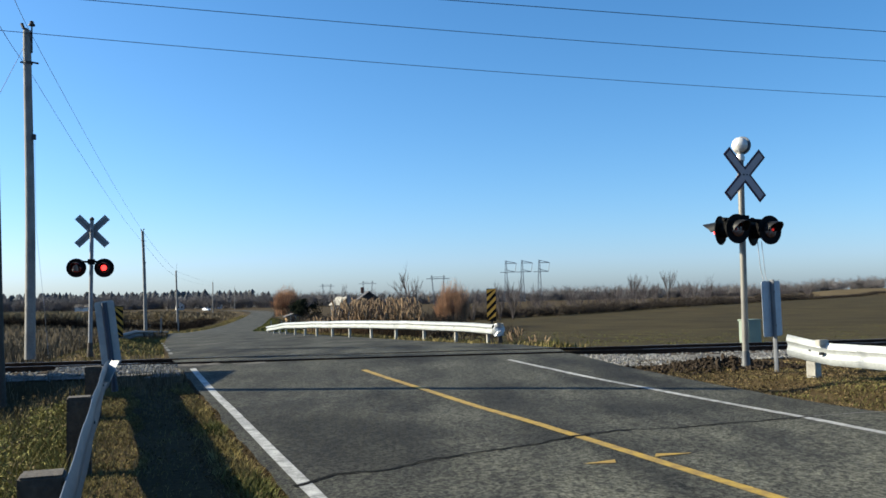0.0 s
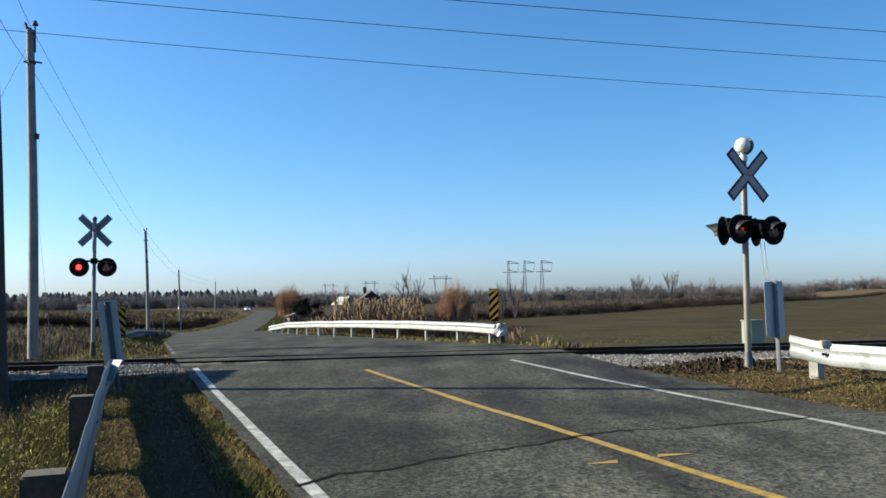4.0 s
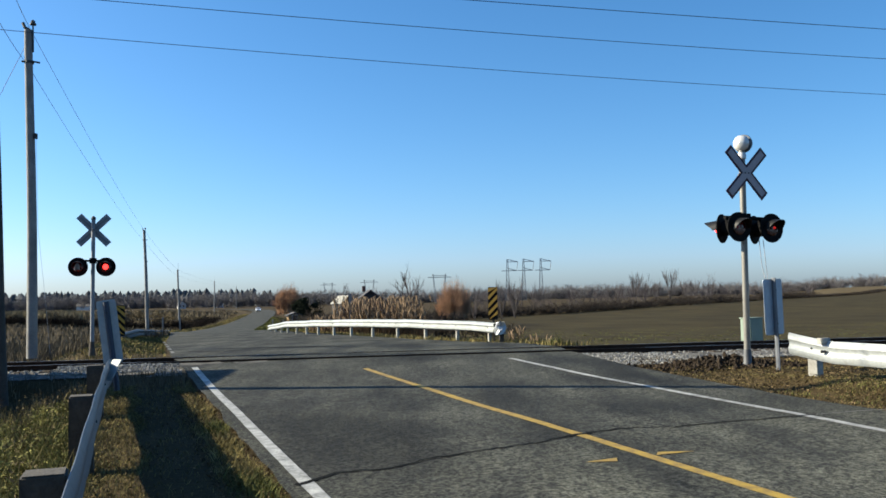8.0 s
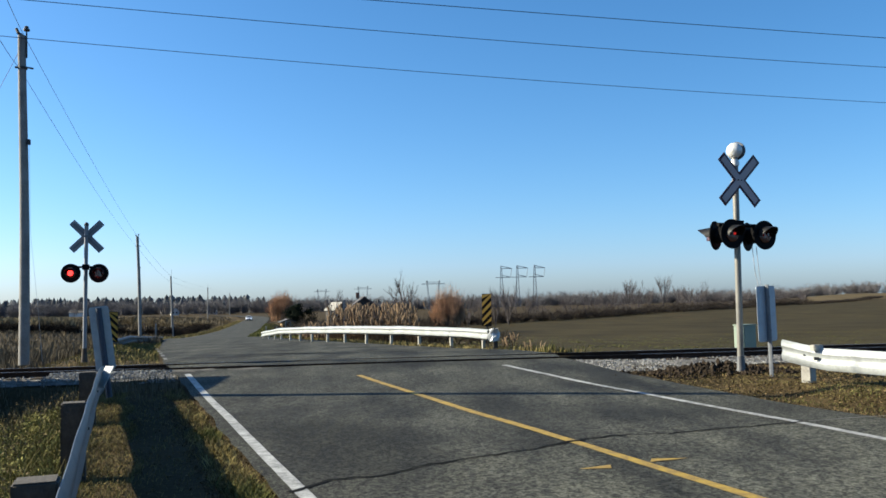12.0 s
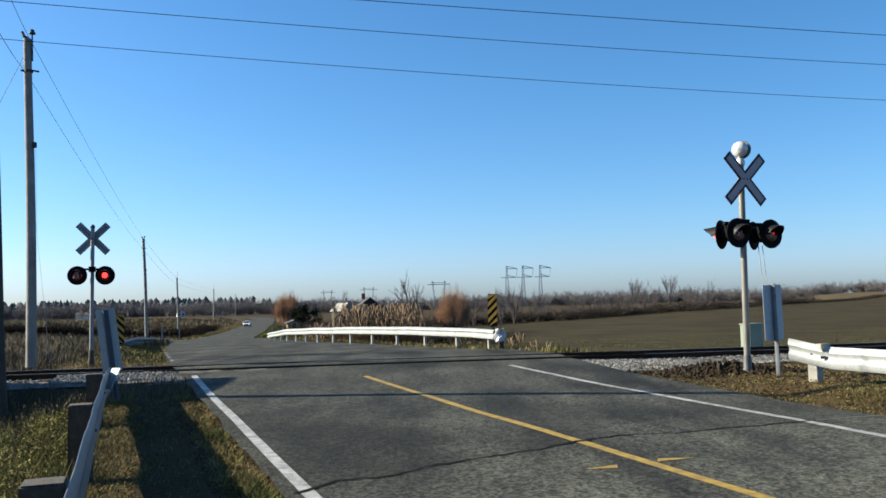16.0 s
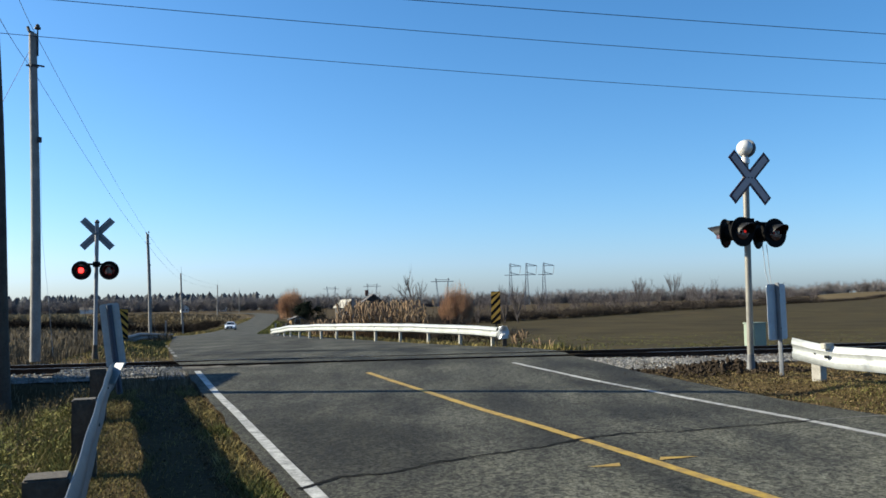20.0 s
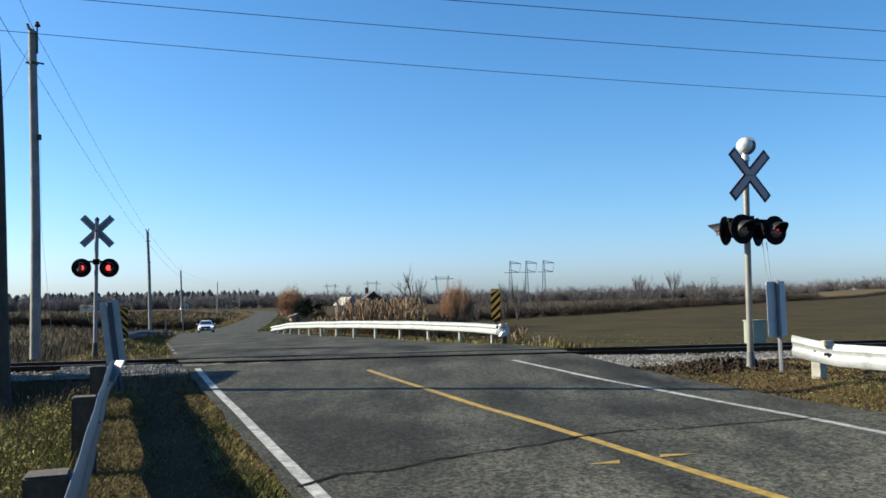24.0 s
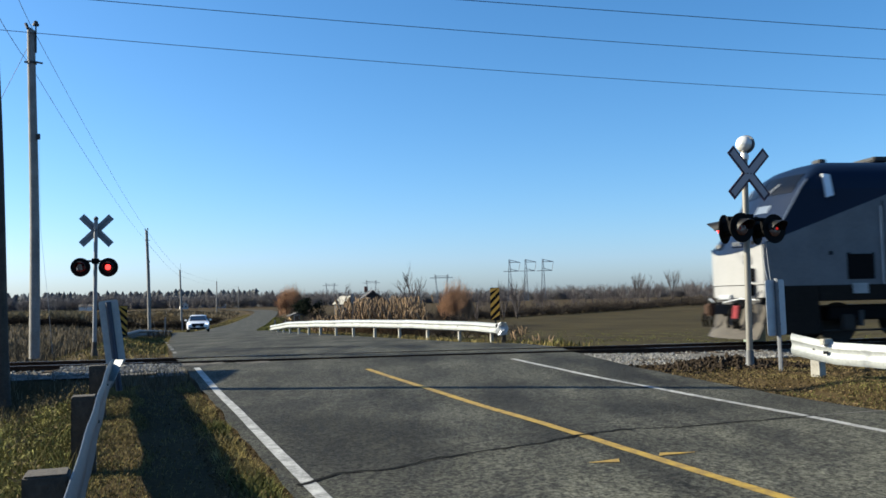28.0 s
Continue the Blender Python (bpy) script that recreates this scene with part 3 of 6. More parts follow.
# flangeways along the rails through the road
for v in (-0.753, 0.753):
    f = Mesh()
    pts = [(-7.2 + i * 0.3) for i in range(42)]
    for u in pts:
        for s in (-0.024, 0.018) if v < 0 else (-0.012, 0.012):
            x, y = on_track(u, v + s * (1 + 0.9 * noise.noise((u * 0.8, v, s))))
            f.v.append((x, y, max(road_top(x, y), RAIL_Z) + 0.004))
    f.f = [(2 * i, 2 * i + 1, 2 * i + 3, 2 * i + 2) for i in range(len(pts) - 1)]
    part("flangeway", f, TAR, track, "dark gap beside the rail in the asphalt", smooth=False)


def pebbles(name, where, count, lo, hi, mat, label):
    """Loose stones, one joined mesh."""
    m = Mesh()
    rnd = random.Random(len(name) + count)
    for _ in range(count):
        x, y, z = where(rnd)
        r = rnd.uniform(lo, hi)
        q = Euler((rnd.random() * 6, rnd.random() * 6, rnd.random() * 6)).to_matrix()
        pts = [q @ Vector(p) * r * rnd.uniform(0.7, 1.2) for p in ((1, 0, 0), (-1, 0, 0), (0, 0.8, 0), (0, -0.8, 0), (0, 0, 0.7), (0, 0, -0.7))]
        m.add([(x + p.x, y + p.y, z + p.z) for p in pts], [(0, 2, 4), (2, 1, 4), (1, 3, 4), (3, 0, 4), (2, 0, 5), (1, 2, 5), (3, 1, 5), (0, 3, 5)])
    return single(name, m, mat, label, "stones", kind="stuff", smooth=False)


def on_ballast(rnd):
    while True:
        u, v = rnd.uniform(-26, 30), rnd.uniform(-3.6, 2.6)
        if -6.2 < u < 4.6 or (u < 0 and v < -2.25) or (u > 6.2 and v < -2.5):
            continue
        x, y = on_track(u, v)
        z = float(np.interp(abs(v), [1.3, 2.0, 3.3, 4], [0.1, 0.04, -0.35, -0.5]))
        return x, y, z + 0.005


def heaped(x, y, u, v):
    """Height of the gravel, heaped up to the rail beside the road."""
    return max(h(x, y), 0.17 - 0.16 * max(0.0, -v - 1.2)) if -9 < u < -4 else h(x, y)


def on_apron(rnd):
    while True:
        u = rnd.choice((rnd.uniform(3.0, 8.2), rnd.uniform(-10.5, -4.5)))
        v = rnd.uniform(-2.3 if u > 6.4 else -4.2 if u > 0 else -3.0 if u > -6.6 else -2.25, -1.2)
        if u < 0:
            v = min(v + 0.35, -0.86)
        x, y = on_track(u, v)
        if u > 0 or off_asphalt(x, y, 0.03):
            return x, y, heaped(x, y, u, v) + 0.02


def on_patch(u0, u1, v0, v1, n, name, label):
    xs = np.linspace(u0, u1, n)
    ys = np.linspace(v0, v1, n)
    m = Mesh()
    for j, v in enumerate(ys):
        for i, u in enumerate(xs):
            k = 0.25 * noise.noise((u * 1.3, v * 1.3, 5)) * (i in (0, n - 1) or j in (0, n - 1))
            x, y = on_track(u + k, v + k)
            m.v.append((x, y, heaped(x, y, u, v) + 0.012 + 0.02 * noise.noise((u * 3, v * 3, 1))))
    m.f = [(j * n + i, j * n + i + 1, (j + 1) * n + i + 1, (j + 1) * n + i) for j in range(n - 1) for i in range(n - 1)]
    return single(name, m, GRAVEL, label, "gravel", kind="structure")


on_patch(3.2, 6.6, -4.1, -1.2, 24, "gravel_shoulder", "grey gravel shoulder between asphalt and track")
on_patch(-13, -6.6, -2.25, -0.84, 26, "gravel_shoulder", "grey gravel strip beside the track")
on_patch(-6.6, -4.35, -3.0, -0.84, 18, "gravel_shoulder", "grey gravel shoulder between grass and track")
pebbles("ballast_stones", on_ballast, 9000, 0.02, 0.05, STONE, "grey angular ballast stones along the track")
pebbles("gravel_apron", on_apron, 6500, 0.012, 0.042, STONE, "loose grey gravel between asphalt and track")


def on_clods(rnd):
    x, y = rnd.gauss(5.75, 0.85), rnd.gauss(18.1, 0.4)
    k = math.exp(-((x - 5.85) / 0.8) ** 2 - ((y - 18.1) / 0.5) ** 2)
    return x, y, h(x, y) + 0.02 + 0.2 * k * rnd.random()


pebbles("soil_clods", on_clods, 750, 0.02, 0.085, SOIL, "dark clods of dug soil behind the signal")


# ---- crossing signals ----
FLASHERS = []


def lamp_unit(sig, x, z, back, phase, hood=0.3, y=0.0, bulb_mat=None, r=1.0, scale=1.0, aim=0.0):
    """A round flasher with background disc, lens, bulb and hood, plus an added turning shutter that makes it flash. It
    faces -y, or +y when back.
    """
    s = -1 if back else 1
    m0 = pose(x, y * s, z, 0, 0, (180 if back else 0) + aim) @ Matrix.Scale(scale, 4)
    tilt = Matrix.Rotation(radians(90), 4, "X")
    disc = Mesh().lathe([(0.0, 0.0), (0.235, 0.0), (0.252, 0.015), (0.252, 0.03), (0.235, 0.03), (0.15, 0.02), (0.0, 0.02)], 28, tilt)
    ob = part("flasher_lamp", disc, BLACK, sig, "black round lamp background", at=m0)
    part("housing", Mesh().lathe([(0.0, 0.0), (0.13, 0.0), (0.125, -0.14), (0.07, -0.2), (0.0, -0.2)], 18, tilt), BLACK, ob)
    part("lens", Mesh().lathe([(0.0, 0.021), (0.13, 0.021), (0.135, 0.034), (0.12, 0.04), (0.0, 0.036)], 24, tilt), LENS, ob, "dark red lens")
    bulb = Mesh().lathe([(0.0, -0.075 * r), (0.05 * r, -0.06 * r), (0.072 * r, 0.0), (0.05 * r, 0.06 * r), (0.0, 0.075 * r)], 16, pose(0, -0.085, 0))
    part("bulb", bulb, bulb_mat or LIT, ob, "glowing red bulb")
    # added half cylinder that covers the glowing bulb instead of switching it off
    sh = Mesh()
    n = 14
    for i in range(n):
        a0, a1 = math.pi * i / n, math.pi * (i + 1) / n
        q = [(rr * math.cos(a), rr * math.sin(a), zz) for zz in (-0.085 * r, 0.085 * r) for rr in (0.088 * r, 0.094 * r) for a in (a0, a1)]
        sh.add(q, [(0, 1, 5, 4), (2, 6, 7, 3), (0, 2, 3, 1), (4, 5, 7, 6)])
    shut = part("shutter", sh, LENS, ob, "dark red shutter added to hide the bulb between flashes", at=pose(0, -0.085, 0))
    FLASHERS.append((shut, phase))
    hm = Mesh()
    n = 12
    rings = []
    for i in range(n + 1):
        a = radians(-8 + 196 * i / n)
        c, q = math.cos(a), math.sin(a)
        ln = hood * (0.35 + 0.65 * max(0, q))
        rings.append([(0.15 * c, -0.03, 0.15 * q), (0.15 * c, -0.03 - ln, 0.15 * q - ln * 0.12), (0.156 * c, -0.03 - ln, 0.156 * q - ln * 0.12), (0.156 * c, -0.03, 0.156 * q)])
    hm.loft(rings)
    part("hood", hm, HOOD, ob, "black visor over the lens")
    return ob


def cross_poly(ln, w):
    """Outline of two crossed blades, as x, z points."""
    p = []
    for a in (45, 135, 225, 315):
        c, q = math.cos(radians(a)), math.sin(radians(a))
        p += [(c * ln + q * w, q * ln - c * w), (c * ln - q * w, q * ln + c * w)]
        b = radians(a + 45)
        p.append((math.cos(b) * w * math.sqrt(2), math.sin(b) * w * math.sqrt(2)))
    return p


def crossbuck(sig, z, y, front, x=0.0):
    """Two crossed blades in one plane; the painted face looks to -y when front."""
    cb = part("crossbuck", Mesh().prism(cross_poly(0.54, 0.094), -0.003, 0.003), CROSSRED if front else CROSSBACK, sig, "red-bordered white crossbuck" if front else "bare aluminium back of the crossbuck", smooth=False, at=pose(x, y, z))
    if front:
        part("crossbuck_face", Mesh().prism(cross_poly(0.497, 0.056), -0.009, -0.004), CROSSWHITE, cb, "dull white face", smooth=False)
    else:
        for a in (-45, 45):
            part("stiffener", Mesh().box(0, -0.008, 0, 0.95, 0.01, 0.04), OLDGALV, cb, at=pose(0, -0.004 * (a > 0), 0, 0, a, 0))
    for q in (-0.035, 0.035):
        part("bolt", Mesh().rod((q, -0.02, 0.0), (q, 0.0, 0.0), 0.012, n=6), DARKSTEEL, cb)


def crossing_signal(name, m, height_, cross_z, lamp_z, back_view, label):
    sig = thing(name, m, label, "crossing signal", "crossing signals")
    part("mast", Mesh().lathe([(0.0, 0.1), (0.052, 0.1), (0.052, height_), (0.0, height_)], 16), CROSSBACK if back_view else POSTALU, sig, "round aluminium mast")
    part("mast_base", Mesh().lathe([(0.0, -0.14), (0.085, -0.14), (0.08, 0.0), (0.068, 0.02), (0.064, 0.2), (0.056, 0.23), (0.0, 0.23)], 14), DULLSTEEL if not back_view else POSTWOOD, sig, "cast iron base")
    arm = Mesh().rod((-0.4, 0, lamp_z + 0.17), (0.4 if back_view else 0.52, 0, lamp_z + 0.17), 0.03, n=10)
    arm.box(0, 0, lamp_z + 0.17, 0.16, 0.17, 0.14)
    for x in (-0.35, 0.35):
        arm.rod((x, 0, lamp_z + 0.17), (x, 0, lamp_z), 0.032, n=8)
    part("lamp_arm", arm, BLACK, sig, "black cross arm")
    for x, ph in ((-0.35, 0.0), (0.35, 0.5)) if back_view else ((-0.35, 0.0), (0.35, 0.5)):
        off = 0.0 if back_view else 0.06
        lamp_unit(sig, x + off, lamp_z, False, ph, y=-0.12 if back_view else -0.18, hood=0.26 if back_view else 0.24, bulb_mat=LIT if back_view else DIM, r=1.0 if back_view else 0.3, scale=1.0 if back_view else 0.96)
        if not back_view:
            lamp_unit(sig, x + off, lamp_z, True, 0.5 - ph, y=-0.16, hood=0.3, scale=0.96, aim=26)
    crossbuck(sig, cross_z + (0.0 if back_view else 0.03), -0.1 if not back_view else 0.07, not back_view, 0.0 if back_view else -0.005)
    clamp = Mesh().box(0, -0.02, cross_z, 0.12, 0.13, 0.05)
    part("clamp", clamp, OLDGALV, sig)
    if back_view:
        part("finial", Mesh().lathe([(0, height_), (0.06, height_), (0.065, height_ + 0.04), (0.03, height_ + 0.09), (0, height_ + 0.1)], 12), DARKSTEEL, sig)
    return sig


LEFT_YAW = 12.0
sx, sy = -9.32, 23.4
sl = crossing_signal("crossing_signal", pose(sx, sy, 0.40, 0, 0.6, LEFT_YAW), 3.5, 3.22, 2.22, True, "crossing signal with two red flashers, back of a crossbuck")

rx_, ry_ = 6.155, 17.6
sr = crossing_signal("crossing_signal", pose(rx_, ry_, 0.153, 0, 0.9, 24) @ Matrix.Scale(1.226, 4), 3.58, 3.1, 2.22, False, "crossing signal with white bell, red-bordered crossbuck and four flashers")
bell = part("bell", Mesh().lathe([(0, -0.06), (0.06, -0.06), (0.12, -0.04), (0.15, 0.0), (0.15, 0.035), (0.125, 0.08), (0.07, 0.115), (0, 0.13)], 24, pose(0.0, 0, 3.64, 90, 0, -62) @ Matrix.Scale(0.88, 4)), BELLWHITE, sr, "white round warning bell")
part("bell_neck", Mesh().lathe([(0, 3.38), (0.07, 3.38), (0.075, 3.44), (0.045, 3.5), (0.04, 3.58), (0, 3.58)], 14), BELLWHITE, sr, "white bell mount")
part("bell_gong", Mesh().lathe([(0, 0.0), (0.155, 0.0), (0.16, 0.015), (0.13, 0.045), (0, 0.06)], 24, pose(0.05, 0.02, 3.64, 90, 0, 118) @ Matrix.Scale(0.98, 4)), OLDGALV, bell, "grey gong")
for dx, dz in ((0.0, 0.0), (0.09, 0.02)):
    c = Mesh().tube([(0.42 + dx, 0.1, 2.05), (0.45 + dx, 0.08, 1.6), (0.52 + dx * 0.4, 0.05, 1.25 + dz)], 0.006, 5)
    part("cable", c, GALV, sr, "thin loose grey cable")

# equipment case beyond the track
bx, by = 9.22, 25.9
case = thing("equipment_case", pose(bx, by, h(bx, by) - 0.16, 0, 0, 26) @ Matrix.Scale(0.95, 4), "small pale green signal equipment case beyond the track", "equipment case")
part("cabinet", Mesh().box(0, 0, 0.62, 0.55, 0.4, 0.85), PALEGREEN, case, "pale green painted cabinet", 0.015)
part("lid", Mesh().box(0, 0, 1.065, 0.6, 0.45, 0.04), PALEGREEN, case, "", 0.01)
part("cabinet_door", Mesh().box(0, -0.207, 0.62, 0.47, 0.012, 0.76), PALEGREEN, case, "", 0.004)
part("plinth", Mesh().box(0, 0, 0.1, 0.5, 0.36, 0.22), GALV, case)


def plate_sign(m, w, hh, z0, post_h, face_mat, label, wide=0.05, post_mat=GALV, post_dark=""):
    s = thing("road_sign", m, label, "road sign", "signs beside the crossing")
    part("post", Mesh().add(*channel(wide, post_h)), post_mat, s, post_dark or "steel channel post", smooth=False)
    p = Mesh()
    r, pts = 0.04, []
    for cx, cz, a0 in ((w / 2 - r, hh - r, 0), (-w / 2 + r, hh - r, 90), (-w / 2 + r, r, 180), (w / 2 - r, r, 270)):
        pts += [(cx + r * math.cos(radians(a0 + k * 30)), z0 + cz + r * math.sin(radians(a0 + k * 30))) for k in range(4)]
    p.prism(pts, 0.03, 0.034)
    part("sign_plate", p, face_mat, s, "bare back of the sign plate", smooth=False)
    part("bolt", Mesh().rod((0, -0.035, z0 + hh * 0.8), (0, 0.03, z0 + hh * 0.8), 0.012, n=6), DARKSTEEL, s)
    part("bolt", Mesh().rod((0, -0.035, z0 + hh * 0.2), (0, 0.03, z0 + hh * 0.2), 0.012, n=6), DARKSTEEL, s)
    return s


def channel(w, hh):
    """A U channel post: vertices and faces."""
    a = [(-w / 2, 0.03), (-w / 2, 0.0), (-w / 4, -0.03), (w / 4, -0.03), (w / 2, 0.0), (w / 2, 0.03), (w / 2 - 0.008, 0.03), (w / 4 - 0.006, -0.02), (-w / 4 + 0.006, -0.02), (-w / 2 + 0.008, 0.03)]
    n = len(a)
    v = [(x, y, 0) for x, y in a] + [(x, y, hh) for x, y in a]
    f = [(i, (i + 1) % n, n + (i + 1) % n, n + i) for i in range(n)] + [tuple(range(n))[::-1], tuple(range(n, 2 * n))]
    return v, f


plate_sign(pose(6.47, 16.8, -0.017, 0, -1.3, 33) @ Matrix.Scale(1.244, 4), 0.46, 0.86, 0.62, 1.5, SIGNBACK, "bare aluminium back of a tall road sign on a leaning post", 0.036, OLDGALV)
plate_sign(pose(-5.88, 15.9, 0.05, 0, -7, 12), 0.34, 1.15, 0.5, 1.62, PLATEBACK, "bare aluminium back of a tall road sign on a leaning post", 0.1, BLUESTEEL, "wide dark steel channel post")


def hazard_marker(m, label, flip, k=1.0):
    s = thing("hazard_marker", m, label, "hazard marker", "hazard markers")
    part("post", Mesh().box(0, 0.04, 0.4, 0.06, 0.06, 1.4), POSTWOOD, s, "wooden post", 0.006)
    pl = part("plate", Mesh().box(0, 0, 1.1, 0.3, 0.006, 1.05), BLACK, s, "black plate")
    for i in range(5):
        z = 0.6 + i * 0.255
        q = Mesh()
        d = 0.15 * (1 if flip else -1)
        lo, hi = z, z + 0.125
        pts = [(-0.148, lo - d), (0.148, lo + d), (0.148, hi + d), (-0.148, hi - d)]
        pts = [(x, min(1.62, max(0.58, zz))) for x, zz in pts]
        q.prism(pts, -0.009, -0.005)
        part("stripe", q, YELLOW, pl, "yellow diagonal stripe", smooth=False)
    return s


hazard_marker(pose(1.7, 28.2, 0.28, 0, 0, -14), "black and yellow striped hazard marker at a guardrail end", True)
hazard_marker(pose(-11.05, 30.2, -0.05, 0, 0, 16), "black and yellow striped hazard marker at a guardrail end", False)


# ---- guardrails ----
def guardrail(name, pts, zs, side, mat, post_mat, label, gap=1.905, post_w=0.15, thick=0.31, flare=0.0, post_h=0.1, lean=0.0, depth=1.0, first=2):
    """A W-beam on posts along plan points; side +1 puts the posts to the left of the way."""
    g = thing(name, pose(0, 0, 0), label, "guardrail", "guardrails")
    path, acc = [], 0.0
    for i in range(len(pts) - 1):
        (x0, y0), (x1, y1) = pts[i], pts[i + 1]
        n = max(1, round(math.hypot(x1 - x0, y1 - y0) / 0.3))
        for k in range(n):
            t = k / n
            path.append((x0 + (x1 - x0) * t, y0 + (y1 - y0) * t, zs[i] + (zs[i + 1] - zs[i]) * t))
    path.append((*pts[-1], zs[-1]))
    prof = [(0, 0), (0.07, 0.04), (0.08, 0.09), (0.005, 0.14), (0.005, 0.17), (0.08, 0.22), (0.07, 0.27), (0, 0.31)]
    k = thick / 0.31
    ring_all, dirs = [], []
    for i, (x, y, z) in enumerate(path):
        q, p = path[min(i + 1, len(path) - 1)], path[max(0, i - 1)]
        d = Vector((q[0] - p[0], q[1] - p[1])).normalized()
        nrm = Vector((d.y, -d.x)) * side
        dirs.append((d, nrm))
        z += 0.02 * noise.noise((x * 0.35, y * 0.35, 9))
        w = 0.012 * noise.noise((x * 0.6, y * 0.6, 4))
        front = [(x + nrm.x * (a * depth + w + lean * (b - 0.31) * k), y + nrm.y * (a * depth + w + lean * (b - 0.31) * k), z + b * k) for a, b in prof]
        back = [(x + nrm.x * (a * depth + w - 0.006 + lean * (b - 0.31) * k), y + nrm.y * (a * depth + w - 0.006 + lean * (b - 0.31) * k), z + b * k) for a, b in reversed(prof)]
        ring_all.append(front + back)
    per = max(2, round(3.81 / 0.3))
    for a in range(0, len(path) - 1, per):
        seg = ring_all[a:min(a + per + 1, len(path))]
        if a + per < len(path):
            lap = [tuple(Vector(p) + Vector((dirs[a][1].x, dirs[a][1].y, 0)) * 0.004) for p in seg[-1]]
            seg = seg[:-1] + [lap]
        part("beam", Mesh().loft(seg), mat, g, "corrugated steel beam")
    step = round(gap / 0.3)
    for a in range(first, len(path), step):
        x, y, z = path[a]
        d, nrm = dirs[a]
        q = post_w / 2 + 0.012
        px, py = x - nrm.x * q, y - nrm.y * q
        zb = h(px, py) - 0.15
        zt = z + 0.31 * k + post_h * (0.4 + 0.6 * random.random())
        ang = math.degrees(math.atan2(d.y, d.x))
        po = part("post", Mesh().box(0, 0, (zb + zt) / 2, post_w, post_w, zt - zb), post_mat, g, "square post", 0.012, at=pose(px, py, 0, 0, 0, ang))
        part("bolt", Mesh().rod((0, 0, z + 0.155 * k), (0, -(q + 0.02) * side, z + 0.155 * k), 0.016, n=6), DARKSTEEL, po)
    return g


# beside the camera
pts = [on_road(s, -0.28) for s in (-8, 0, 4, 8, 12, 14.2)] + [on_road(16.0, -0.26), on_road(16.9, -0.22)]
near_rail = guardrail("guardrail", pts, [0.15, 0.165, 0.175, 0.18, 0.18, 0.18, 0.15, 0.13], 1, OLDGALV, POSTWOOD, "grey steel guardrail on old wooden posts in the grass", 4.2, 0.23, 0.5, post_h=0.04, lean=0.07, depth=0.5)
# white plate added on the grey beam to stand for its sunlit end
ex, ey = -5.46, 14.56
part("lit_end_plate", Mesh().box(0, 0, 0, 0.2, 0.02, 0.4), WHITESTEEL, near_rail, "added white plate for the beam's sunlit end", 0.008, at=Matrix.Translation((ex, ey, 0.52)) @ Vector((-0.35, -0.75, 0.55)).to_track_quat("-Y", "Z").to_matrix().to_4x4())
# right of the near road
pts = [on_road(12.22, 10.84), on_road(11.87, 10.99), on_road(11.45, 11.06), on_road(9.5, 11.1), on_road(4, 11.2), on_road(-8, 11.3)]
right_rail = guardrail("guardrail", pts, [0.5, 0.42, 0.365, 0.355, 0.3, 0.2], 1, WHITESTEEL, WHITEWOOD, "white painted guardrail on white posts in the grass", 3.81, 0.18, 0.37, post_h=-0.14, depth=0.6, first=1)
ex, ey = on_road(11.6, 11.0)
part("bracket", Mesh().box(0, 0, 0, 0.2, 0.12, 0.1), WHITEWOOD, right_rail, "weathered block on the beam", 0.012, at=pose(ex, ey, 0.74, 0, 0, 20))
part("end_bolt", Mesh().rod((-0.05, 0.02, 0), (0.02, -0.02, 0), 0.025, n=8), DARKSTEEL, right_rail, at=pose(ex, ey, 0.56, 0, 0, 20))
# far side, right of the road
pts = [(1.75, 28.0), (1.1, 29.6), (-1.2, 33.8), (-3.8, 38.6), (-6.4, 44), (-8.8, 50), (-11.2, 57)]
far_rail = guardrail("guardrail", pts, [0.42, 0.44, 0.45, 0.39, 0.27, 0.09, -0.28], -1, WHITESTEEL, WHITEWOOD, "long white painted guardrail on grey posts curving with the road", 2.4, 0.1, 0.34, post_h=-0.16)
crush = random.Random(8)
rows = []
for i in range(11):
    a = radians(-170 + i * 30)
    r = 0.2 - 0.012 * i
    rows.append([((r + crush.uniform(-0.05, 0.05)) * math.cos(a), (r + crush.uniform(-0.05, 0.05)) * math.sin(a), -0.2 + 0.08 * k + crush.uniform(-0.03, 0.03)) for k in range(6)])
end = Mesh()
end.v = [p for r in rows for p in r]
end.f = [(6 * i + k, 6 * i + k + 1, 6 * i + k + 7, 6 * i + k + 6) for i in range(10) for k in range(5)]
part("end_piece", end, GALV, far_rail, "crumpled rolled steel end piece", smooth=False, at=pose(1.92, 27.9, 0.6))
part("end_post", Mesh().box(1.95, 28.08, 0.4, 0.14, 0.14, 0.7), POSTWOOD, far_rail, "dark end post", 0.012)
# far side, left of the road
pts = [(-11.2, 30.0), (-12.5, 36.0), (-14.3, 42), (-16.1, 50), (-18.3, 59)]
guardrail("guardrail", pts, [0.26, 0.27, 0.08, -0.2, -0.5], 1, DULLSTEEL, POSTWOOD, "grey steel guardrail on posts beyond the crossing", 1.905, 0.1, 0.31, post_h=-0.1)


# ---- signal hut beside the camera, known by its shadow on the road ----
hut = thing("signal_hut", pose(-12.65, 18.35, -0.6), "plain grey railway signal hut", "hut")
part("wall", Mesh().box(0, 0, 1.95, 2.8, 3.4, 3.9), GALV, hut, "grey steel wall", 0.02)
part("roof", Mesh().box(0, 0, 3.96, 3.0, 3.6, 0.1), GALV, hut, "flat grey steel roof", 0.02)
part("hut_door", Mesh().box(1.41, -0.6, 1.5, 0.04, 0.9, 2.0), CROSSBACK, hut, "grey steel door")


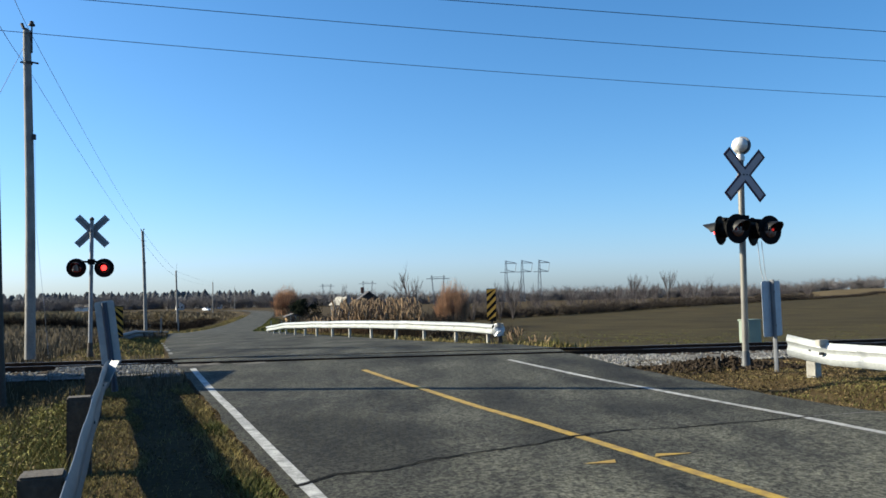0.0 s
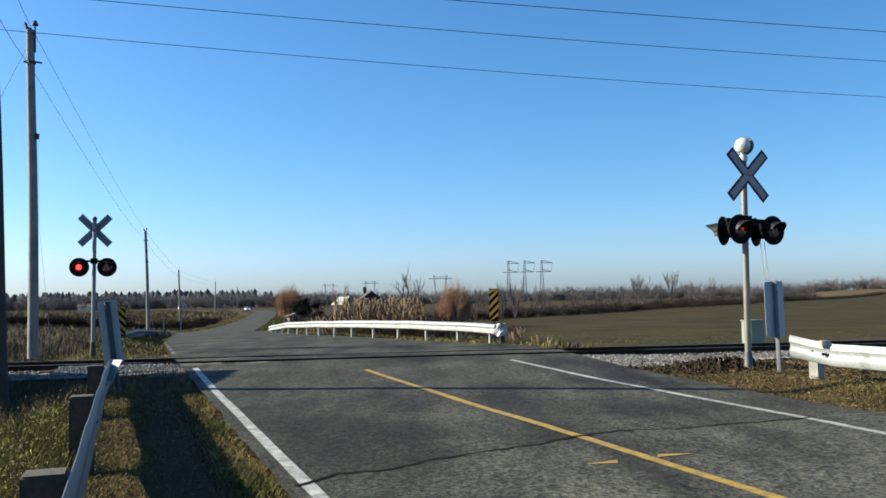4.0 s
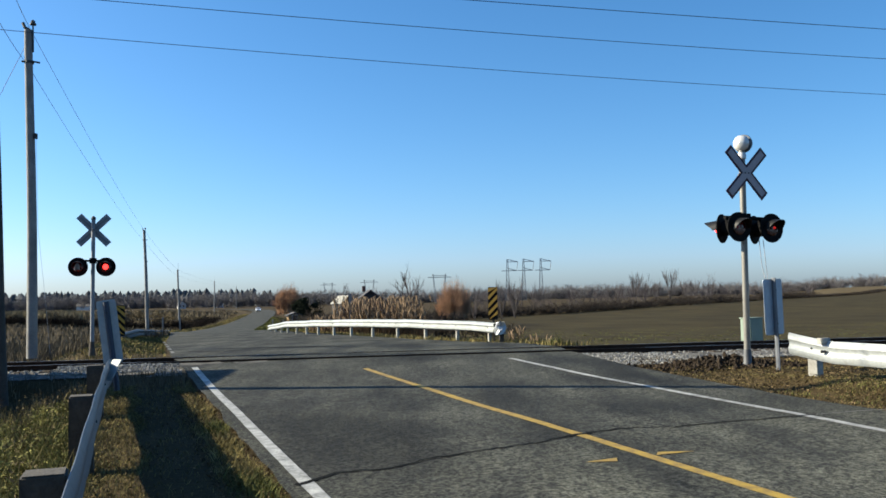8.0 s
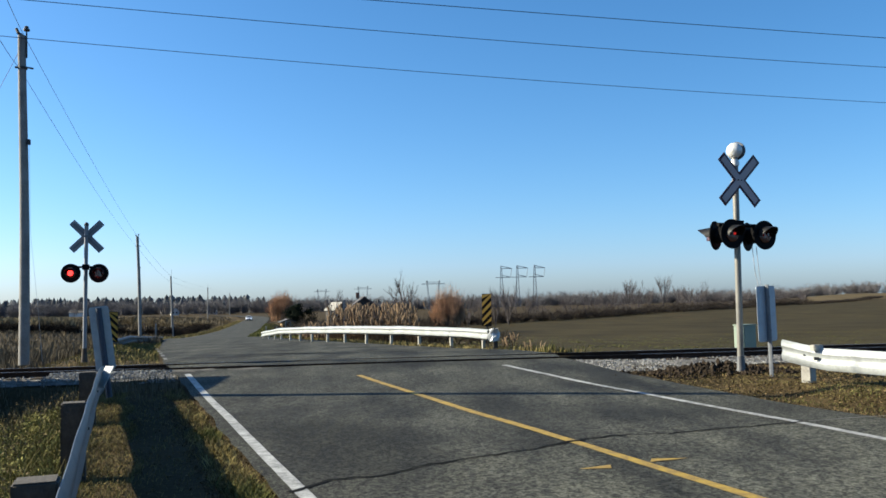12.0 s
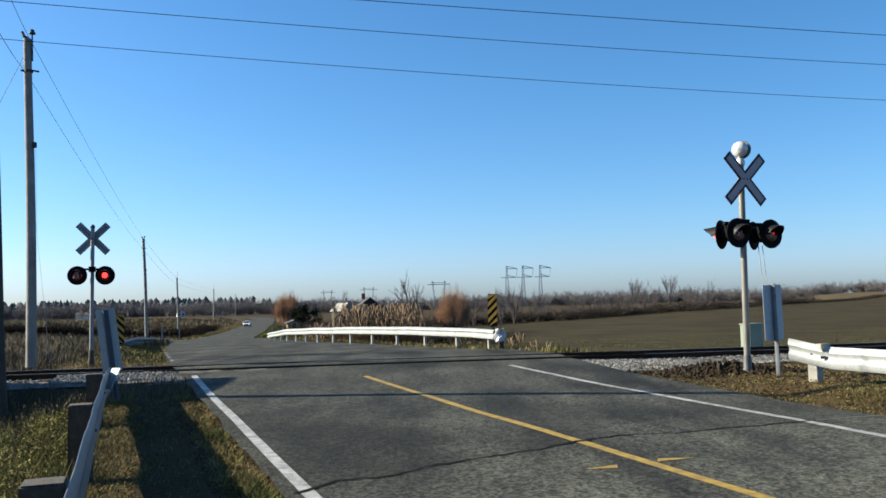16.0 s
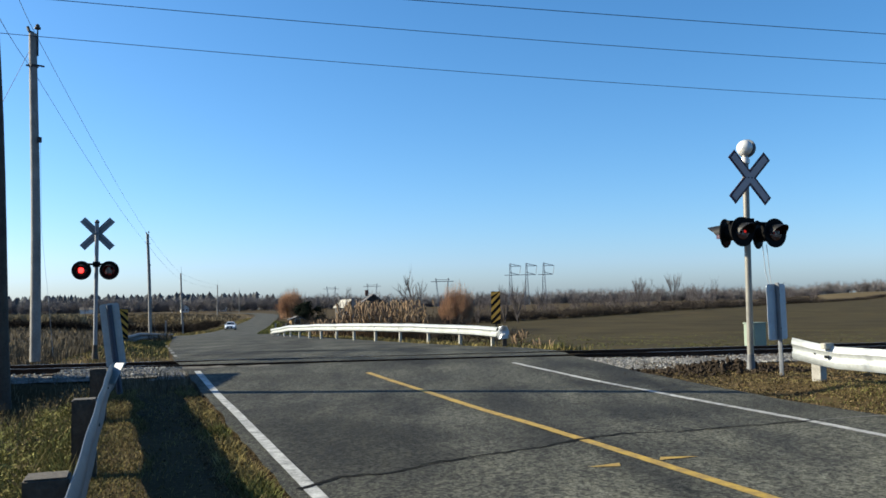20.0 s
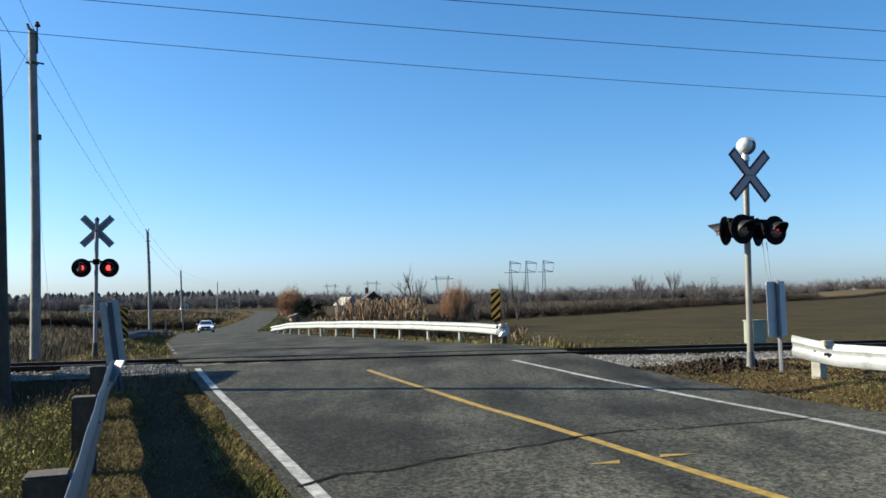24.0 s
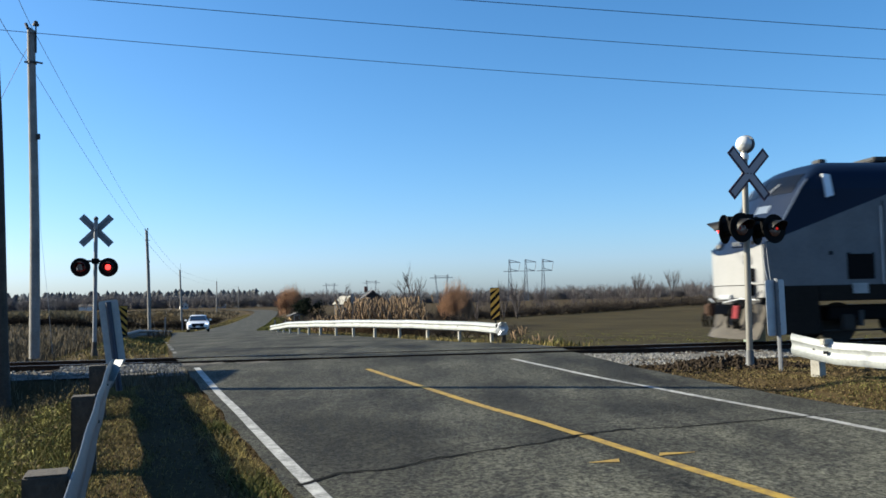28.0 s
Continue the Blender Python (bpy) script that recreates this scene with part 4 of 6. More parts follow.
# ---- poles and wires ----
def utility_pole(x, y, z, top, lean, r0, r1, label, detail=True, wood=None):
    p = thing("utility_pole", pose(x, y, z, 0, lean, 0), label, "utility pole", "utility poles")
    m = Mesh()
    n = 14
    rings = []
    for k in range(n + 1):
        t = k / n
        r = r0 + (r1 - r0) * t
        rings.append([((r + 0.006 * noise.noise((t * 9, i, x))) * math.cos(i * math.tau / 12) + 0.03 * math.sin(t * 5 + x), r * math.sin(i * math.tau / 12), t * top) for i in range(12)])
    m.loft(rings)
    part("shaft", m, wood or WOOD, p, "weathered wooden shaft")
    if not detail:
        part("pin", Mesh().rod((0.1, 0, top - 0.5), (0.1, 0, top + 1.25), 0.02), DARKSTEEL, p)
    if detail:
        pin = Mesh().rod((0.13, 0, top - 0.75), (0.13, 0, top + 0.18), 0.025)
        part("pin", pin, DARKSTEEL, p)
        part("insulator", Mesh().lathe([(0, top + 0.15), (0.1, top + 0.15), (0.1, top + 0.2), (0.06, top + 0.24), (0.07, top + 0.28), (0, top + 0.33)], 12, pose(0.13, 0, 0)), DARKSTEEL, p, "dark porcelain insulator")
        part("top_bracket", Mesh().tube([(-0.02, 0, top + 0.02), (-0.14, 0, top + 0.08), (-0.2, 0, top + 0.24)], 0.05), DARKSTEEL, p)
        part("guy_band", Mesh().lathe([(0, top - 1.12), (r1 + 0.02, top - 1.12), (r1 + 0.02, top - 1.04), (0, top - 1.04)], 12), DARKSTEEL, p)
        part("spool", Mesh().rod((0.1, -0.05, top - 1.06), (0.36, -0.05, top - 1.12), 0.03), DARKSTEEL, p)
        part("spool", Mesh().rod((-0.1, -0.05, top - 1.07), (-0.22, -0.05, top - 1.05), 0.035), DARKSTEEL, p)
        part("clamp", Mesh().box(0.2, -0.05, top - 3.52, 0.1, 0.1, 0.18), DARKSTEEL, p, "", 0.01)
        part("ground_cable", Mesh().tube([(0.22, -0.05, top - 3.6), (0.24, -0.05, 4.2), (0.5, -0.1, 1.6), (0.62, -0.1, 0.0)], 0.004, 5), GALV, p, "thin cable down the pole")
    return p


POLES = [(-8.25, 16.4, -0.25, 7.75, -2.5, 0.18, 0.14), (-13.05, 28.0, -0.05, 10.66, -0.85, 0.165, 0.12), (-32.8, 98, -1.9, 11.8, -1.8, 0.2, 0.15), (-50.2, 168, -2.5, 10.6, -1.2, 0.2, 0.15), (-77.5, 300, -1.6, 10.6, 0, 0.2, 0.15), (-98, 420, -1.4, 10.5, 0, 0.2, 0.15)]
# the nearest pole takes dark post wood to stand for its shaded face
for i, q in enumerate(POLES):
    utility_pole(*q, "tall weathered wooden utility pole in the grass" if i else "utility pole in the grass, darkened for its shaded face", i in (1, 2), wood=None if i else POSTWOOD)


def wire(a, b, sag, r, label, n=28):
    pts = []
    for i in range(n + 1):
        t = i / n
        pts.append((a[0] + (b[0] - a[0]) * t, a[1] + (b[1] - a[1]) * t, a[2] + (b[2] - a[2]) * t - 4 * sag * t * (1 - t)))
    return single("overhead_wire", Mesh().tube(pts, r, 5), WIRE, label, "wire", "overhead wires")


def pole_top(i, dx, dz):
    x, y, z, top, lean, _, _ = POLES[i]
    return (x + math.sin(radians(lean)) * top + dx, y, z + top + dz)


for i in range(5):
    for dx, dz, sag in ((0.1, -0.1, 0.35), (-0.08, -1.1, 0.45)):
        wire(pole_top(i, dx, dz if i else dz + 1.3), pole_top(i + 1, dx, dz), sag if i else 0.1, 0.008 if i < 2 else 0.012, "dark wire strung between the roadside poles")
wire(pole_top(1, -0.1, -0.5), (-17.8, 26.5, -0.4), 0.05, 0.008, "guy wire from the pole down to the ground")
# three conductors over the track
for a, b, sag in (((-55, 15.2, 12.69), (75, 54.5, 12.13), 2.32), ((-55, 11.4, 12.38), (75, 50.0, 13.01), 2.39), ((-55, 7.9, 10.43), (75, 46.3, 12.08), 1.09)):
    wire(a, b, sag, 0.0115, "dark overhead conductor crossing the road", 60)


# ---- the white car ----
K = 0.87


def build_car():
    car = thing("car", pose(0, 0, 0), "white sedan with dark grille driving on the road", "car")
    # the car looks to -y; sections from nose to tail: y, half width, sill, shoulder, top of body
    secs = [(-2.3, 0.62, 0.32, 0.5, 0.62), (-2.22, 0.8, 0.22, 0.55, 0.74), (-1.9, 0.9, 0.2, 0.66, 0.84), (-1.2, 0.93, 0.2, 0.74, 0.93), (-0.75, 0.94, 0.2, 0.78, 0.97),
            (0.4, 0.94, 0.2, 0.8, 0.98), (1.5, 0.93, 0.2, 0.82, 1.0), (2.1, 0.9, 0.25, 0.84, 1.0), (2.35, 0.78, 0.36, 0.8, 0.93)]
    rings = []
    for y, w, lo, sh, top in secs:
        rings.append([(-w * 0.92, y, lo), (w * 0.92, y, lo), (w, y, lo + 0.14), (w, y, sh), (w * 0.93, y, top - 0.04), (w * 0.7, y, top), (-w * 0.7, y, top), (-w * 0.93, y, top - 0.04), (-w, y, sh), (-w, y, lo + 0.14)])
    body = part("body", Mesh().loft(rings), CARWHITE, car, "white painted body", 0.02)
    cab = []
    for y, w, z in ((-1.0, 0.78, 0.94), (-0.25, 0.66, 1.38), (0.1, 0.63, 1.46), (0.9, 0.62, 1.45), (1.35, 0.64, 1.36), (1.95, 0.76, 0.98)):
        cab.append([(-0.82, y, 0.92), (0.82, y, 0.92), (w, y, z - 0.05), (w * 0.85, y, z), (-w * 0.85, y, z), (-w, y, z - 0.05)])
    part("cabin", Mesh().loft(cab), CARWHITE, car, "white roof and pillars", 0.015)
    ws = Mesh().add([(-0.7, -1.02, 0.97), (0.7, -1.02, 0.97), (0.58, -0.3, 1.375), (-0.58, -0.3, 1.375), (-0.7, -0.98, 0.95), (0.7, -0.98, 0.95), (0.58, -0.26, 1.36), (-0.58, -0.26, 1.36)], [(0, 1, 2, 3), (7, 6, 5, 4), (0, 4, 5, 1), (1, 5, 6, 2), (2, 6, 7, 3), (3, 7, 4, 0)])
    part("windscreen", ws, GLASS, car, "dark windscreen", smooth=False)
    for s in (-1, 1):
        for y0, y1, t0, t1 in ((-0.75, 0.3, 1.12, 1.38), (0.38, 1.35, 1.38, 1.3)):
            q = Mesh().add([(s * 0.835, y0, 0.99), (s * 0.835, y1, 0.99), (s * 0.69, y1, t1), (s * 0.69, y0 + 0.35 * (y0 < 0), max(t0, 1.34)), (s * 0.8, y0, 0.99), (s * 0.8, y1, 0.99), (s * 0.66, y1, t1), (s * 0.66, y0 + 0.35 * (y0 < 0), max(t0, 1.34))], [(0, 1, 2, 3), (7, 6, 5, 4), (0, 4, 5, 1), (1, 5, 6, 2), (2, 6, 7, 3), (3, 7, 4, 0)])
            part("side_window", q, GLASS, car, "dark side window", smooth=False)
        part("headlight", Mesh().prism([(s * 0.5, 0.6), (s * 0.84, 0.62), (s * 0.86, 0.74), (s * 0.52, 0.7)], -2.26, -1.9), HEADON, car, "lit headlight", 0.01)
        part("fog_lamp", Mesh().rod((s * 0.68, -2.28, 0.38), (s * 0.68, -2.1, 0.38), 0.06), DARKSTEEL, car)
        mir = part("mirror", Mesh().box(s * 1.02, -0.68, 1.02, 0.2, 0.12, 0.14), CARWHITE, car, "white door mirror", 0.03)
        part("mirror_arm", Mesh().box(s * 0.92, -0.66, 0.97, 0.12, 0.05, 0.05), BLACK, mir)
    gr = part("grille", Mesh().prism([(-0.46, 0.42), (0.46, 0.42), (0.52, 0.7), (-0.52, 0.7)], -2.335, -2.2), BLACK, car, "dark grille", 0.01)
    for k in range(3):
        part("grille_bar", Mesh().box(0, -2.33, 0.52 + 0.06 * k, 0.84, 0.015, 0.012), DARKSTEEL, gr)
    part("lower_intake", Mesh().box(0, -2.26, 0.3, 1.25, 0.14, 0.16), BLACK, car, "dark lower intake", 0.02)
    part("number_plate", Mesh().box(0, -2.345, 0.44, 0.32, 0.012, 0.15), CARWHITE, car, "plain white plate")
    tyre = mesh_data("tyre", Mesh().lathe([(0.2, -0.1), (0.3, -0.11), (0.335, -0.08), (0.335, 0.08), (0.3, 0.11), (0.2, 0.1)], 24, Matrix.Rotation(radians(90), 4, "Y")), RUBBER)
    rim = mesh_data("rim", Mesh().lathe([(0, -0.09), (0.05, -0.1), (0.19, -0.09), (0.205, -0.105), (0.205, 0.105), (0.19, 0.09), (0.05, 0.1), (0, 0.09)], 18, Matrix.Rotation(radians(90), 4, "Y")), GALV)
    wheels = []
    for x in (-0.83, 0.83):
        for y in (-1.42, 1.38):
            w = new("wheel", tyre)
            w.parent, w["label"] = car, "black tyre"
            w.matrix_basis = pose(x * K, y * K, 0.335 * K)
            r = new("rim", rim)
            r.parent = w
            wheels.append((w, x * K, y * K))
    for o in car.children_recursive:
        if o.type == "MESH" and o.data not in (tyre, rim):
            o.data.transform(Matrix.Scale(K, 4))
    tyre.transform(Matrix.Scale(K, 4))
    rim.transform(Matrix.Scale(K, 4))
    return car, wheels


CAR, WHEELS = build_car()


# ---- the locomotive ----
def build_loco():
    """A diesel locomotive; x runs back from its nose along the track, z up from the rail, y away from the camera."""
    lo = thing("locomotive", pose(0, 0, 0), "blue and silver passenger diesel locomotive with sloped nose", "locomotive")
    W, L = 1.5, 21.0
    slope_x = [0.0, 0.05, 0.15, 0.33, 0.55, 0.82, 1.12, 1.42, 1.76, 2.17, 2.7, 3.2]
    slope_z = [2.4, 2.5, 2.68, 2.88, 3.12, 3.53, 4.03, 4.36, 4.58, 4.71, 4.78, 4.8]
    ys = [0.0, 0.3, 0.6, 0.9, 1.1, 1.22, 1.32, 1.4, 1.45, 1.48, 1.5]
    ys = [-y for y in reversed(ys[1:])] + ys

    def bow(y):
        """The nose is set back towards its sides."""
        return 0.34 * (abs(y) / W) ** 1.7

    def crown(y):
        """Height of the roof across the body."""
        return float(np.interp(abs(y), [0, 0.5, 0.9, 1.15, 1.3, 1.4, 1.46, 1.5], [4.8, 4.77, 4.7, 4.61, 4.5, 4.36, 4.2, 3.95]))

    def top(x, y):
        return min(crown(y), float(np.interp(x - bow(y), slope_x, slope_z)))

    def face(y, z):
        """The x at which the nose slope stands at the height z."""
        return float(np.interp(z, slope_z, slope_x)) + bow(y)

    def seam(y):
        """Height of the blue edge across the nose."""
        return 2.36 + 0.2 * (abs(y) / W) ** 2

    def cut(x):
        """Height of the blue edge along the side."""
        return float(np.interp(x, [0.3, 3.75, 4.4, L], [2.55, 3.8, 3.95, 3.95]))

    # blue shell: nose slope and roof, as one sheet over the plan
    ts = [i / 26 for i in range(27)]
    rows = []
    for y in ys:
        row = [(bow(y) - 0.02, y, seam(y))]
        row += [(bow(y) + 3.2 * t ** 1.6, y, max(seam(y) + 0.01, top(bow(y) + 3.2 * t ** 1.6, y))) for t in ts]
        row += [(x, y, crown(y)) for x in (4.2, 6.0, 9.0, 13.0, 17.0, L)]
        rows.append(row)
    shell = Mesh()
    n = len(rows[0])
    shell.v = [p for r in rows for p in r]
    shell.f = [(j * n + i, j * n + i + 1, (j + 1) * n + i + 1, (j + 1) * n + i) for j in range(len(rows) - 1) for i in range(n - 1)]
    part("upper_shell", shell, LOCOBLUE, lo, "dark blue painted nose slope and roof")
    xs = [0.34, 0.4, 0.5, 0.62, 0.76, 0.9, 1.05, 1.2, 1.35, 1.5, 1.65, 1.8, 1.95, 2.1, 2.4, 2.8, 3.2, 3.75, 4.4, 6, 9, 12, 15, 18, L]
    for s in (-1, 1):
        blue, silver, skirt = Mesh(), Mesh(), Mesh()
        for x in xs:
            z1 = max(top(x, W), cut(x) + 0.002) if x < 2.2 else crown(W)
            blue.v += [(x, s * W, cut(x)), (x, s * W, (cut(x) + z1) / 2), (x, s * W, z1)]
            silver.v += [(x, s * W, 1.5), (x, s * W, cut(x))]
        k = len(xs) - 1
        blue.f = [(3 * i + a, 3 * i + 3 + a, 3 * i + 4 + a, 3 * i + 1 + a) for i in range(k) for a in (0, 1)]
        silver.f = [(2 * i, 2 * i + 2, 2 * i + 3, 2 * i + 1) for i in range(k)]
        part("upper_side", blue, LOCOBLUE, lo, "dark blue upper side", smooth=False)
        part("side_body", silver, SHADESILVER, lo, "silver side in the darker, shaded tone", smooth=False)
        part("skirt", Mesh().box(1.08, s * (W - 0.03), 0.9, 1.42, 0.06, 1.24), LOCOGREY, lo, "dusty grey skirt", 0.015)
        part("side_sill", Mesh().box((1.8 + L) / 2, s * (W - 0.03), 1.31, L - 1.8, 0.06, 0.42), LOCOGREY, lo, "dusty grey sill", 0.015)
    # the silver nose front, bowed, in the paler sunlit tone
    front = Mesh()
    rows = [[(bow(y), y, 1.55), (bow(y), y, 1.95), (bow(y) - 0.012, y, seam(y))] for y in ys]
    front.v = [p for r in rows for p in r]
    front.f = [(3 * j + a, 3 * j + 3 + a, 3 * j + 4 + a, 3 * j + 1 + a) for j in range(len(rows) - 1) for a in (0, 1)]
    part("nose_front", front, LITSILVER, lo, "silver nose front in the paler, sunlit tone")
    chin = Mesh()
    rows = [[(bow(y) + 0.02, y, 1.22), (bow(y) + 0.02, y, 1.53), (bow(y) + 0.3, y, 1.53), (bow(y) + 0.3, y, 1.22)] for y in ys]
    part("chin", chin.loft(rows), LITSILVER, lo, "silver lower edge of the nose in the sunlit tone")
    part("rear_wall", Mesh().box(L - 0.03, 0, 2.9, 0.06, 2 * W - 0.06, 2.8), LOCOGREY, lo)
    part("floor_frame", Mesh().box(L / 2 + 0.4, 0, 1.3, L - 0.9, 2 * W - 0.14, 0.3), DARKSTEEL, lo)

    def on_slope(y0, y1, z0, z1, out=0.012, lean=0.0, n=6):
        """A thin curved plate on the nose slope."""
        m = Mesh()
        for side in (out, -0.02):
            for j in range(n + 1):
                for i in range(n + 1):
                    y, z = y0 + (y1 - y0) * i / n + lean * j / n, z0 + (z1 - z0) * j / n
                    m.v.append((face(y, z) - 0.8 * side, y, z + 0.6 * side))
        q, o = n + 1, (n + 1) ** 2
        m.f = [(j * q + i, j * q + i + 1, (j + 1) * q + i + 1, (j + 1) * q + i) for j in range(n) for i in range(n)]
        rim = [i for i in range(n)] + [i * q + n for i in range(n)] + [n * q + n - i for i in range(n)] + [(n - i) * q for i in range(n)]
        m.f += [(rim[i], o + rim[i], o + rim[(i + 1) % len(rim)], rim[(i + 1) % len(rim)]) for i in range(len(rim))]
        return m

    for s in (-1, 1):
        w = part("windscreen", on_slope(s * 0.08, s * 1.3, 3.88, 4.36, lean=-s * 0.06), LOCOGLASS, lo, "dark windscreen pane")
        part("wiper", Mesh().rod((face(s * 0.5, 3.86) - 0.05, s * 0.5, 3.9), (face(s * 0.75, 4.12) - 0.05, s * 0.75, 4.16), 0.016, n=5), GALV, w, "pale wiper arm")
        part("pillar_trim", Mesh().tube([(face(s * 1.47, z) - 0.005, s * 1.49, z) for z in (2.62, 2.9, 3.2, 3.6, 4.0, 4.2)], 0.02, 6), PILLAR, lo, "pale blue edge of the nose slope")
        pod = part("headlight_pod", on_slope(s * 0.34, s * 0.76, 2.52, 2.72, 0.05), LOCOBLUE, lo, "blue headlight pod")
        for d in (0.45, 0.64):
            part("headlight", Mesh().rod((face(s * d, 2.62) - 0.02, s * d, 2.62), (face(s * d, 2.62) - 0.09, s * d, 2.6), 0.075, n=14), PODLAMP, pod, "round clear headlight")
        part("nose_port", Mesh().rod((face(s * 1.05, 2.62) + 0.01, s * 1.05, 2.62), (face(s * 1.05, 2.62) - 0.03, s * 1.05, 2.62), 0.06, n=12), BLACK, lo, "small dark port")
    ring = Mesh()
    for i in range(24):
        a0, a1 = i * math.tau / 24, (i + 1) * math.tau / 24
        ring.add([(bow(0.95) - 0.03, -0.98 + r * math.cos(a), 2.2 + r * math.sin(a)) for r in (0.1, 0.15) for a in (a0, a1)], [(0, 1, 3, 2)])
    part("nose_box", Mesh().box(bow(1.0) + 0.02, -1.0, 1.8, 0.08, 0.46, 0.34), BLACK, lo, "black recess", 0.02)
    part("step_box", Mesh().box(bow(1.05) - 0.02, -1.1, 1.42, 0.12, 0.24, 0.3), BLACK, lo, "black box", 0.02)
    part("nose_emblem", ring, DARKSTEEL, lo, "dark round emblem", smooth=False)
    part("emblem", on_slope(-0.16, -0.5, 3.02, 3.2, 0.02, -0.12), HOUSEWHITE, lo, "plain white emblem shape")
    part("emblem_bar", on_slope(-0.3, -0.72, 3.22, 3.28, 0.02), HOUSEWHITE, lo, "plain white bar")
    part("emblem_band", on_slope(-0.3, -0.8, 3.4, 3.6, 0.012), PILLAR, lo, "pale lettering band")
    # plough, coupler and hoses
    plough = Mesh()
    rows = []
    for i in range(13):
        y = -1.45 + 2.9 * i / 12
        c = bow(y) + 0.1
        front_ = [(c - 0.02 - 0.3 * (k / 6) ** 2, y, 1.05 - 0.88 * k / 6 if abs(y) > 0.55 else 0.72 - 0.55 * k / 6) for k in range(7)]
        rows.append(front_ + [(x + 0.05, b, z) for x, b, z in reversed(front_)])
    part("plough", plough.loft(rows), PLOUGH, lo, "dusty curved snow plough")
    part("buffer_beam", Mesh().box(0.5, 0, 1.0, 0.4, 2.6, 0.44), DARKSTEEL, lo, "dark buffer beam", 0.02)
    cp = part("coupler", Mesh().box(0.0, 0, 0.92, 0.8, 0.24, 0.26), DARKSTEEL, lo, "knuckle coupler", 0.03)
    part("knuckle", Mesh().box(-0.42, 0.06, 0.92, 0.22, 0.36, 0.32), RUST, cp, "rusty knuckle", 0.05)
    part("coupler_plate", Mesh().box(0.1, 0, 1.24, 0.3, 0.7, 0.12), GALV, lo, "pale plate over the coupler", 0.02)
    for y in (-1.1, -0.95, -0.8, -0.5, 0.5, 0.8, 1.05):
        part("air_hose", Mesh().tube([(0.1, y, 1.1), (-0.1, y, 0.95), (-0.16, y + 0.08, 0.62), (-0.08, y + 0.2, 0.45)], 0.04), BLACK, lo, "black air hose")
    for y in (-0.98, -0.84):
        part("hose_end", Mesh().rod((-0.14, y, 1.02), (-0.16, y + 0.04, 0.7), 0.05), REDHOSE, lo, "red hose end")
    for s in (-1, 1):
        part("uncoupling_lever", Mesh().tube([(0.2, s * 1.45, 1.16), (-0.02, s * 0.9, 1.2), (-0.2, s * 0.3, 1.1)], 0.022), GALV, lo, "pale uncoupling lever")
        part("handrail", Mesh().tube([(0.2, s * 1.4, 0.6), (0.16, s * 1.4, 1.2), (0.28, s * 1.42, 1.4)], 0.022), DARKSTEEL, lo)
    # side details
    q = [(x, -W - 0.05 + 0.22 * max(0, z - 3.95), z) for x, z in ((2.06, 3.72), (2.26, 3.78), (2.22, 4.32), (2.02, 4.34))]
    cw = Mesh().add([(x, y + d, z) for d in (-0.01, 0.06) for x, y, z in q], [(0, 1, 2, 3), (7, 6, 5, 4), (0, 4, 5, 1), (1, 5, 6, 2), (2, 6, 7, 3), (3, 7, 4, 0)])
    part("cab_window", cw, GLINTPANE, lo, "cab side window with its glint painted pale", smooth=False)
    part("cab_door", Mesh().box(3.98, -W - 0.004, 2.6, 0.72, 0.012, 2.1), SHADESILVER, lo, "silver cab door in the shaded tone", 0.004)
    part("door_gap", Mesh().box(3.6, -W - 0.006, 2.6, 0.03, 0.012, 2.1), BLACK, lo, "dark door gap")
    part("side_port", Mesh().box(2.94, -W - 0.005, 1.98, 0.74, 0.03, 0.68), BLACK, lo, "dark side opening", 0.02)
    part("port_bar", Mesh().box(2.94, -W - 0.03, 2.3, 0.6, 0.03, 0.04), OLDGALV, lo, "grey bar over the opening", 0.01)
    part("side_label", Mesh().box(2.9, -W - 0.012, 1.41, 0.42, 0.012, 0.26), PLATEBACK, lo, "pale plate", smooth=False)
    part("side_latch", Mesh().box(2.14, -W - 0.008, 2.31, 0.09, 0.02, 0.09), BLACK, lo)
    for x in (3.52, 4.42):
        part("handrail", Mesh().tube([(x, -W - 0.05, 1.5), (x, -W - 0.05, 3.5)], 0.02), GALV, lo, "steel grab rail")
    part("roof_vent", Mesh().box(2.75, -0.1, 4.84, 0.2, 0.4, 0.12), DARKSTEEL, lo, "", 0.02)
    part("horn", Mesh().box(4.3, -0.1, 4.86, 0.55, 1.0, 0.12), DARKSTEEL, lo, "", 0.03)
    part("roof_fan", Mesh().lathe([(0, 4.8), (0.7, 4.8), (0.7, 4.94), (0, 4.96)], 24, pose(11, 0, 0)), DARKSTEEL, lo)
    part("fuel_tank", Mesh().box(10.3, 0, 0.7, 5.2, 2.7, 0.8), BLACK, lo, "black fuel tank", 0.08)
    for bx0 in (3.6, 16.6):
        tr = part("truck_frame", Mesh().box(bx0 + 0.4, 0, 0.78, 3.7, 2.5, 0.36), BLACK, lo, "black bogie frame", 0.05)
        for wx in (-0.95, 1.75):
            for y in (-0.75, 0.75):
                part("wheel", Mesh().lathe([(0, -0.07), (0.5, -0.07), (0.51, 0.05), (0.54, 0.07), (0, 0.07)], 28, pose(bx0 + wx, y, 0.52, 90, 0, 0)), DUSTY, tr, "steel wheel")
            part("axle_box", Mesh().box(bx0 + wx, -1.28, 0.55, 0.36, 0.14, 0.4), DUSTY, tr, "", 0.04)
            part("spring", Mesh().rod((bx0 + wx + 0.4, -1.2, 0.45), (bx0 + wx + 0.4, -1.2, 0.85), 0.09, n=10), DARKSTEEL, tr)
